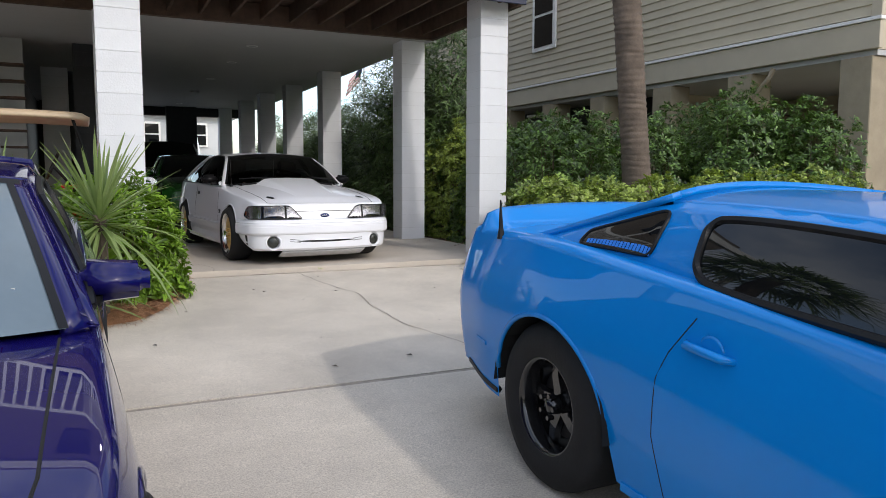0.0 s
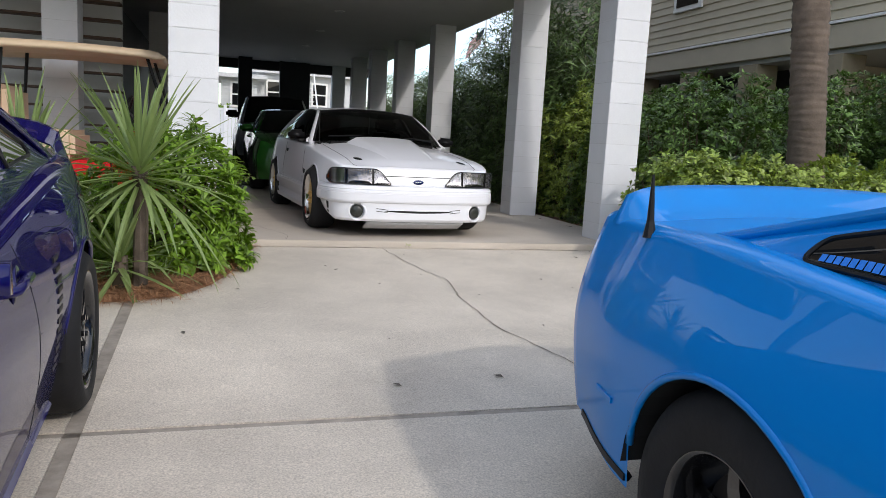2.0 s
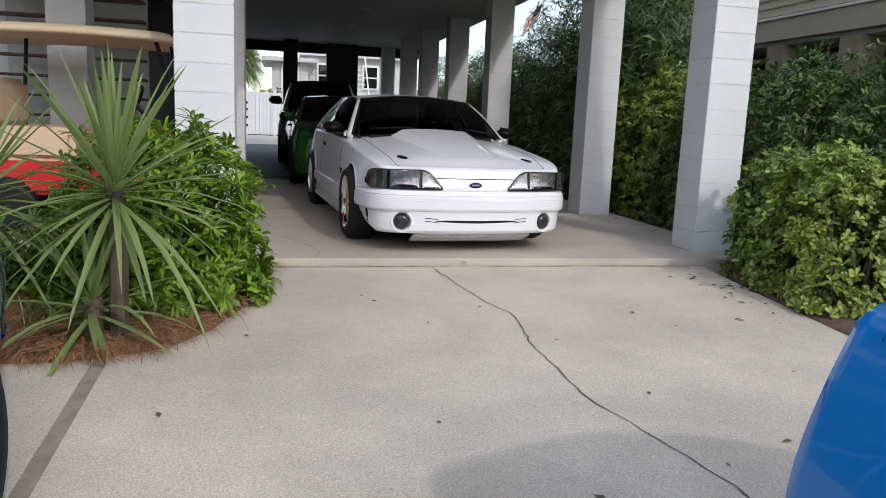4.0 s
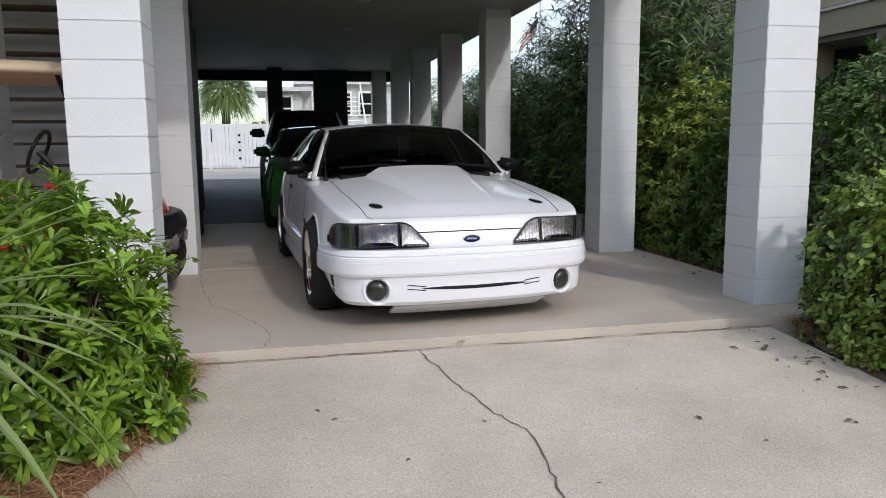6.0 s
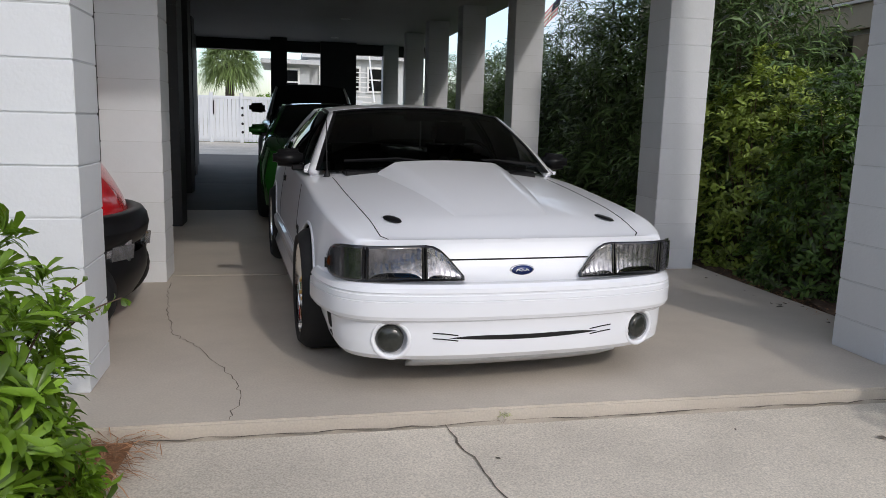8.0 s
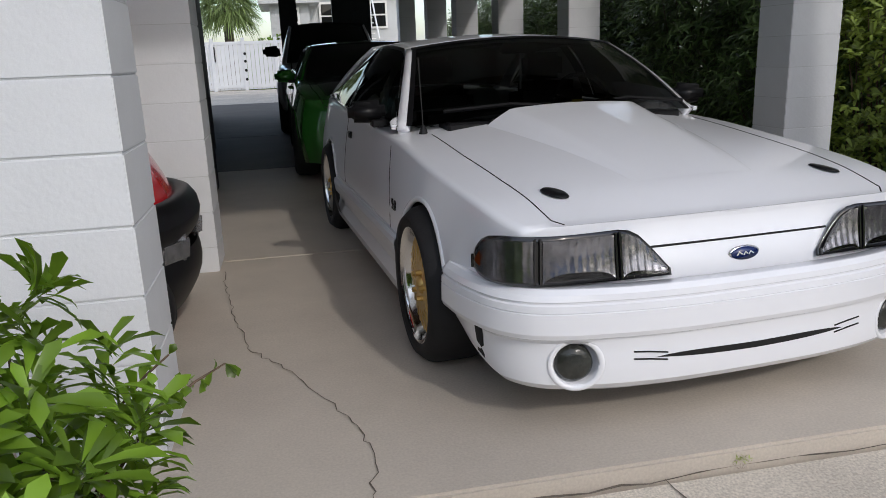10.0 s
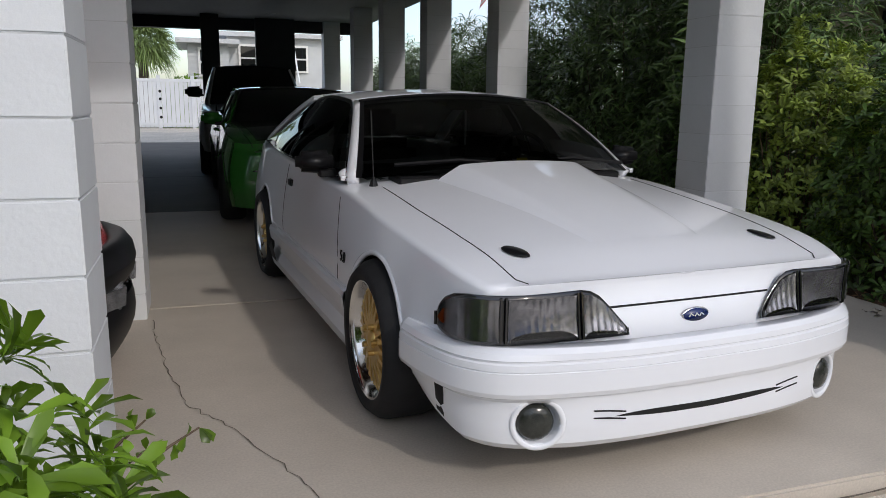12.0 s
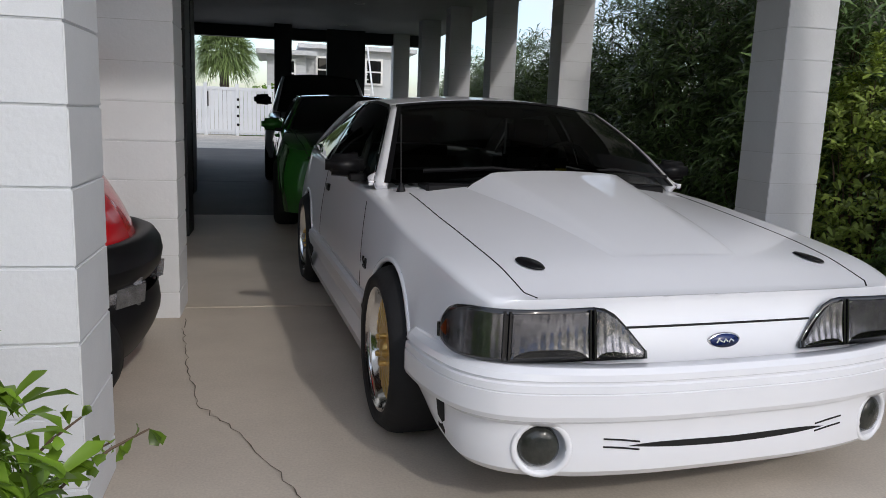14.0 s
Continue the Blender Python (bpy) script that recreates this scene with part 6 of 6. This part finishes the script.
# ---- golf cart ----
def golf_cart():
    """Nose towards +x, wheels on the slab."""
    c = empty("golf_cart", "red golf cart with tan roof and seats behind the column", "golf cart", (-0.05, 0.0, 0.0))
    y0, y1 = 10.02, 11.15
    def roof(u, v):
        x = -1.05 + 1.68 * u
        y = y0 - 0.02 + (y1 - y0 + 0.04) * v
        e = min(u, 1 - u, v, 1 - v)
        return (x, y, 1.665 - 0.05 * max(0, 1 - e / 0.08) ** 2 + 0.02 * math.sin(math.pi * u))
    grid("roof", roof, 24, 14, TANPL, c, "tan plastic roof", 0.045)
    for x, dx in ((-0.80, -0.05), (0.45, 0.22)):
        for y in (y0 + 0.08, y1 - 0.08):
            part("strut", tube_bm([(x, y, 1.63), (x + dx * 0.6, y, 1.2), (x + dx, y, 0.72)], 0.018, 6), BLACKPL, c)
    def cowl(u, v):
        a = math.pi * u
        y = (y0 + y1) / 2 - 0.5 * math.cos(a)
        x = 0.62 + 0.42 * math.sin(a) ** 0.55 * (1 - 0.42 * v ** 1.6)
        return (x, y, 0.56 + 0.34 * v)
    grid("front_cowl", cowl, 24, 10, REDPL, c, "glossy red front cowl")
    def stripe(u, v):
        x, y, z = cowl(0.10 + 0.06 * u + 0.1 * v, 0.15 + 0.75 * v)
        return (x + 0.006, y - 0.006, z)
    grid("stripe", stripe, 3, 10, PINKPL, c, "pale stripe")
    part("cowl_top", box_bm(0.30, 0.80, y0 + 0.1, y1 - 0.1, 0.84, 0.88, 0.02, None, 2), REDPL, c)
    def bump(u, v):
        a = math.pi * u
        b = 2 * math.pi * v
        y = (y0 + y1) / 2 - 0.53 * math.cos(a)
        x = 0.62 + 0.455 * math.sin(a) ** 0.5
        return (x + 0.07 * math.cos(b), y, 0.545 + 0.10 * math.sin(b))
    grid("bumper", bump, 24, 12, BLACKPL, c, "black moulded bumper")
    def low(u, v):
        a = math.pi * u
        y = (y0 + y1) / 2 - 0.50 * math.cos(a)
        x = 0.62 + 0.50 * math.sin(a) ** 0.5
        return (x + 0.04 * math.sin(v * math.pi) - 0.07 * (1 - v), y, 0.14 + 0.27 * v)
    grid("lower_bumper", low, 24, 6, BLACKPL, c)
    for y in (y0 + 0.13, y1 - 0.13):
        k = -1 if y < 10.6 else 1
        ob = part("headlamp", box_bm(-0.03, 0.03, -0.10, 0.10, -0.06, 0.06, 0.02, None, 2), REFLECTOR, c, "clear headlamp")
        ob.location, ob.rotation_euler = (1.055, y - k * 0.13, 0.435), (0, 0.12, k * 0.55)
    part("body", box_bm(-1.0, 0.62, y0 + 0.06, y1 - 0.06, 0.30, 0.58, 0.04, None, 2), REDPL, c)
    part("seat_base", box_bm(-0.78, -0.20, y0 + 0.1, y1 - 0.1, 0.58, 0.86, 0.05, None, 2), TANSEAT, c)
    part("backrest", box_bm(-0.92, -0.78, y0 + 0.12, y1 - 0.12, 0.84, 1.26, 0.05, None, 2), TANSEAT, c)
    rim = [(0.24 + 0.06 * math.sin(a), y0 + 0.33 + 0.17 * math.cos(a), 1.09 + 0.14 * math.sin(a)) for a in np.linspace(0, 2 * math.pi, 21)[:-1]]
    part("steering_wheel", tube_bm(rim, 0.014, 6, None, True), BLACKPL, c)
    part("steering_column", tube_bm([(0.24, y0 + 0.33, 1.09), (0.48, y0 + 0.33, 0.80)], 0.02, 6), BLACKPL, c)
    for x in (0.84, -0.72):
        for y, s in ((y0 + 0.09, -1), (y1 - 0.09, 1)):
            w = new("wheel")
            w.parent, w.location = c, (x, y, 0.225)
            part("tyre", lathe_bm([(0.12, s * 0.09), (0.20, s * 0.095), (0.225, s * 0.05), (0.225, s * -0.05), (0.20, s * -0.095), (0.12, s * -0.09)], 28, "Y"), RUBBER, w, "", True)
            part("rim", lathe_bm([(0.0001, s * 0.07), (0.10, s * 0.06), (0.125, s * 0.085), (0.125, s * -0.08)], 24, "Y"), CHROME, w, "", True)
    return c


# ---- pickup, fence, far house ----
def pickup():
    t = empty("pickup_truck", "silver pickup truck with dark windshield under the house", "truck", (2.37, 19.2, 0.0))
    spec = dict(ends=(0.25, 5.4), round=0.06, plan=3.0,
                zb=[(0.25, 0.42), (5.4, 0.45)], hb=[(0.25, 0.86), (0.7, 0.94), (5.4, 0.92)], zw=[(0.25, 0.75), (5.4, 0.8)],
                hw=[(0.25, 0.90), (0.6, 0.97), (5.4, 0.97)], zs=[(0.25, 1.02), (1.5, 1.10), (5.4, 1.16)], hs=[(0.25, 0.86), (0.6, 0.92), (5.4, 0.93)],
                zc=[(0.25, 1.10), (1.5, 1.20), (5.4, 1.2)], arches=[(0.95, 0.45, 0.42), (4.4, 0.45, 0.42)], nose=lambda z: 0.15, tail=lambda z: 0.05)
    sh = Shell(spec)
    sh.build(t, SILVERPAINT)

    def panels(s, paint, glass, pillar):
        return ((0.0, 1.0, 0.0, 1.0, paint, "side_frame"), (0.06, 0.46, 0.1, 0.86, glass, "door_window"), (0.52, 0.90, 0.1, 0.86, glass, "door_window"))
    g = dict(wbase=(0, 1.35, 1.2), wcorner=(0.84, 1.6, 1.15), rfront=(0.68, 2.15, 1.80), rrear=(0.68, 3.5, 1.80), bbase=(0, 3.75, 1.2), bcorner=(0.84, 3.75, 1.17),
             rfy=2.05, rry=3.55, rise=0.045, crown=0.02, u0=0.22, u1=0.90, panels=panels, edge=0.04)
    greenhouse(t, g, SILVERPAINT, TINT, TINT, TINT, GLOSSBLACK)
    for s in (-1, 1):
        arch_lip(t, sh, SILVERPAINT, s)
        mirror(t, s * 0.95, 1.75, 1.36, BLACKPL, s, 1.35)
        for wy in (0.95, 4.4):
            wheel(t, s * 0.96, wy, 0.40, 0.26, s, CHROME, 6)
    underbody(t, sh, 0.6, 5.2, 0.6, 0.35, 0.9)
    return t


def back_yard():
    f = empty("vinyl_fence", "white vinyl fence with a gate and black hinges", "fence", (-0.29, 42.0, -0.06))
    f.scale = (1.165, 1.165, 1.3)
    pk = None
    for i in range(64):
        x = -5.0 + i * 0.155
        o = part("picket", box_bm(-0.072, 0.072, -0.012, 0.012, 0.06, 1.62, 0.004), VINYL, f) if pk is None else new("picket", pk.data)
        pk = o
        o.parent, o.location = f, (x, 0, 0)
    for z in (0.12, 1.56):
        part("rail", box_bm(-5.1, 4.9, -0.035, 0.035, z, z + 0.1), VINYL, f)
    for x in (-1.05, 0.1, 1.3, 3.2, -3.0):
        part("post", box_bm(x - 0.065, x + 0.065, -0.07, 0.07, 0, 1.78, 0.01), VINYL, f)
    for z in (0.4, 0.7, 1.0, 1.25):
        part("hinge", lathe_bm([(0.0001, -0.06), (0.05, -0.055), (0.05, -0.03)], 10, "Y", None, (0.14, -0.02, z)), BLACKPL, f, "black hinge")
    part("latch", box_bm(-0.98, -0.94, -0.07, -0.03, 1.0, 1.5), BLACKPL, f, "black gate latch")
    h = empty("far_house", "white beach house with porch beyond the fence", "house", (0, 0, 0))
    part("wall", box_bm(1.0, 3.2, 52, 58, 0, 4.3), FARWALL, h)
    part("wall", box_bm(3.2, 9.5, 54, 60, 0, 4.9), FARWALL, h)
    for k in range(20):
        part("siding_board", box_bm(0.99, 3.21, 51.96, 52.0, 0.2 + 0.2 * k, 0.385 + 0.2 * k), FARWALL, h)
    part("roof", box_bm(0.4, 3.8, 51.2, 58.5, 4.3, 4.55), MORTAR, h)
    part("roof", box_bm(2.8, 10.0, 53.4, 60.5, 4.9, 5.15), MORTAR, h)
    for x, y, z in ((2.1, 51.9, 2.6), (4.4, 53.9, 3.0), (5.9, 53.9, 3.0), (7.4, 53.9, 3.0)):
        w = new("window")
        w.parent = h
        part("window_frame", box_bm(x - 0.55, x + 0.55, y - 0.06, y, z - 0.1, z + 1.5), WHITE, w)
        for q in (0.0, 0.72):
            part("pane", box_bm(x - 0.42, x + 0.42, y - 0.1, y - 0.05, z + 0.02 + q, z + 0.64 + q), TINT, w)
    for k in range(9):
        part("stair_tread", box_bm(5.6, 6.8, 50.0 + 0.3 * k, 50.3 + 0.3 * k, 1.6 + 0.3 * k, 1.66 + 0.3 * k), WHITE, h)
    for s in (5.55, 6.85):
        part("stair_rail", tube_bm([(s, 49.6, 2.2), (s, 52.9, 5.2)], 0.05, 6), WHITE, h)
    b = empty("storage_bin", "grey-green plastic storage chest against the column", "storage box", (3.62, 23.0, 0.0))
    part("body", box_bm(-0.55, 0.55, -0.35, 0.35, 0.0, 1.25, 0.04, None, 2), TEALPL, b)
    part("lid", box_bm(-0.58, 0.58, -0.38, 0.38, 1.255, 1.36, 0.03, None, 2), TEALPL, b)
    shrub("green_shrub", "green shrub beyond the white fence", (1.0, 44.0, -0.06), (2.5, 1.5, 2.2), 300, 8, 0.28, 0.4, LEAFB, 140, 0.5)


def sign():
    s = empty("hanging_sign", "navy board with white lettering on the deck column", "sign", (5.0, 8.90, 3.06))
    part("board", box_bm(-0.42, 0.42, -0.02, 0.0, 0.0, 0.5, 0.004), NAVYSIGN, s)
    for k, (x0, x1, z0, z1) in enumerate(((-0.36, -0.17, 0.05, 0.115), (-0.13, 0.06, 0.05, 0.115), (0.10, 0.36, 0.05, 0.115), (-0.36, 0.36, 0.2, 0.27))):
        part("lettering", box_bm(x0, x1, -0.024, -0.018, z0, z1), WHITE, s)


def litter():
    """Dry leaves and crumbs lying on the concrete."""
    rng = np.random.default_rng(9)
    spots = [(x, y) for x, y in zip(rng.uniform(0.9, 4.6, 34), rng.uniform(5.4, 8.8, 34))] + [(x, y) for x, y in zip(rng.uniform(4.3, 4.85, 30), rng.uniform(7.6, 8.8, 30))] + [(x, y) for x, y in zip(rng.uniform(5.2, 5.45, 14), rng.uniform(9.7, 11.5, 14))]
    src = None
    for x, y in spots:
        if src is None:
            bm = bmesh.new()
            vs = [bm.verts.new(q) for q in ((-0.022, 0, 0.003), (0, -0.009, 0.007), (0.024, 0.002, 0.004), (0.002, 0.010, 0.009))]
            bm.faces.new(vs[:3]), bm.faces.new((vs[0], vs[2], vs[3]))
            o = part("dry_leaf", bm, CRACK)
            src = o
        else:
            o = new("dry_leaf", src.data)
        z = gz(y) if y < 8.87 else 0.0
        k = rng.uniform(0.4, 1.5)
        o.matrix_basis = pose(x, y, z + 0.002, rng.uniform(-10, 10), rng.uniform(-10, 10), rng.uniform(0, 360)) @ Matrix.Scale(k, 4)
        tagged(o, "small dry brown leaf lying on the concrete", "leaf", "dry leaves")


def flag():
    f = empty("flag_pole", "white pole with a striped flag beyond the hedge", "flag pole", (10.8, 30.0, 0.75))
    f.scale = (0.65, 0.65, 0.65)
    part("pole", tube_bm([(0, 0, -1.3), (0, 0, 9.6)], 0.05, 8), WHITE, f)
    fl = new("flag")
    fl.parent = f
    for k in range(7):
        def strip(u, v, k=k):
            return (-0.08 - 0.95 * u - 0.03 * (k + v), 0.12 * math.sin(u * 5), 7.2 - 0.14 * (k + v) - 1.0 * u)
        grid("stripe", strip, 8, 1, PINKPL if k % 2 == 0 else WHITE, fl)
    grid("canton", lambda u, v: (-0.08 - 0.4 * u - 0.1 * v, 0.12 * math.sin(u * 2) - 0.01, 7.2 - 0.5 * v - 0.42 * u), 4, 2, NAVYSIGN, fl)
    shrub("weed_tuft", "tiny green weed tuft in the slab joint", (2.80, 8.862, gz(8.86)), (0.05, 0.012, 0.012), 8, 4, 0.02, 0.15, LEAFY, 160, 0.8, 2.0, 0.5, category="weed")


def reflected_house(x0, x1, y0, y1, wall, face):
    """An unseen raised house, added to be mirrored in paint and glass."""
    h = empty("reflected_house", "unseen raised house added for reflections in the cars", "house", ((x0 + x1) / 2, (y0 + y1) / 2, gz(-6)), "houses across the street")
    hx, hy = (x1 - x0) / 2, (y1 - y0) / 2
    part("wall", box_bm(-hx, hx, -hy, hy, 2.9, 8.6, 0.02), wall, h)
    part("core", box_bm(-hx + 2, hx - 2, -hy + 2, hy - 2, 0, 2.89), DARKWOOD, h)
    bm = bmesh.new()
    lo = [bm.verts.new(q) for q in ((-hx - 0.5, -hy - 0.5, 8.6), (hx + 0.5, -hy - 0.5, 8.6), (hx + 0.5, hy + 0.5, 8.6), (-hx - 0.5, hy + 0.5, 8.6))]
    hi = [bm.verts.new(q) for q in ((-hx * 0.3, 0, 10.6), (hx * 0.3, 0, 10.6))]
    bm.faces.new(lo), bm.faces.new((lo[0], lo[1], hi[1], hi[0])), bm.faces.new((lo[1], lo[2], hi[1])), bm.faces.new((lo[2], lo[3], hi[0], hi[1])), bm.faces.new((lo[3], lo[0], hi[0]))
    part("roof", bm, PIER, h)
    n = 5
    for k in range(n):
        t = -0.8 + 1.6 * k / (n - 1)
        for z0, z1 in ((3.6, 5.2), (6.4, 7.9)):
            if face == "y":
                part("window", box_bm(t * hx - 0.6, t * hx + 0.6, hy, hy + 0.04, z0, z1), TINT, h)
            else:
                part("window", box_bm(hx, hx + 0.04, t * hy - 0.6, t * hy + 0.6, z0, z1), TINT, h)
        if face == "y":
            part("pier", box_bm(t * hx - 0.2, t * hx + 0.2, hy - 0.4, hy, 0, 2.89), WHITE, h)
        else:
            part("pier", box_bm(hx - 0.4, hx, t * hy - 0.2, t * hy + 0.2, 0, 2.89), WHITE, h)


def reflected_tree_line():
    """Unseen low trees, added to darken what paint and glass mirror."""
    rng = np.random.default_rng(77)
    o, d, L = [], [], []
    for x, y, w, h in [(-13.0 + 0.6 * math.sin(k), -4.0 + 3.1 * k, 3.4, 4.5 + 1.6 * math.sin(2.3 * k)) for k in range(6)] + [(-16 + 5.2 * k, -21.0 + math.sin(k * 1.7), 4.5, 4.2 + 1.8 * math.sin(1.9 * k + 1)) for k in range(8)] + [(15.0 + math.sin(k), -12.0 + 3.6 * k, 3.6, 4.0 + 1.5 * math.sin(k * 2.1)) for k in range(5)]:
        n = 420
        q = rng.normal(size=(n, 3))
        q = q / np.linalg.norm(q, axis=1, keepdims=True) * rng.random((n, 1)) ** 0.35
        o.append(q * np.array([[w / 2, w / 2, h / 2]]) + np.array([[x, y, gz(-6) + h * 0.52]]))
        d.append(rng.normal(size=(n, 3)))
        L.append(rng.uniform(0.3, 0.7, n))
    o, d, L = np.concatenate(o), np.concatenate(d), np.concatenate(L)
    tagged(leaves_mesh("reflected_trees", o, d, rng.normal(size=o.shape), L, L * 0.5, LEAFD), "unseen low green trees added for reflections in the cars", "trees", kind="stuff")


reflected_tree_line()
reflected_house(-9.0, 3.0, -34.0, -24.0, HOUSEWHITE, "y")
reflected_house(7.0, 18.0, -35.0, -25.0, SIDING, "y")
reflected_house(-26.0, -15.0, -6.0, 7.0, HOUSEWHITE, "x")
flag()
neighbour()
golf_cart()
pickup()
back_yard()
sign()
litter()
build_plants()
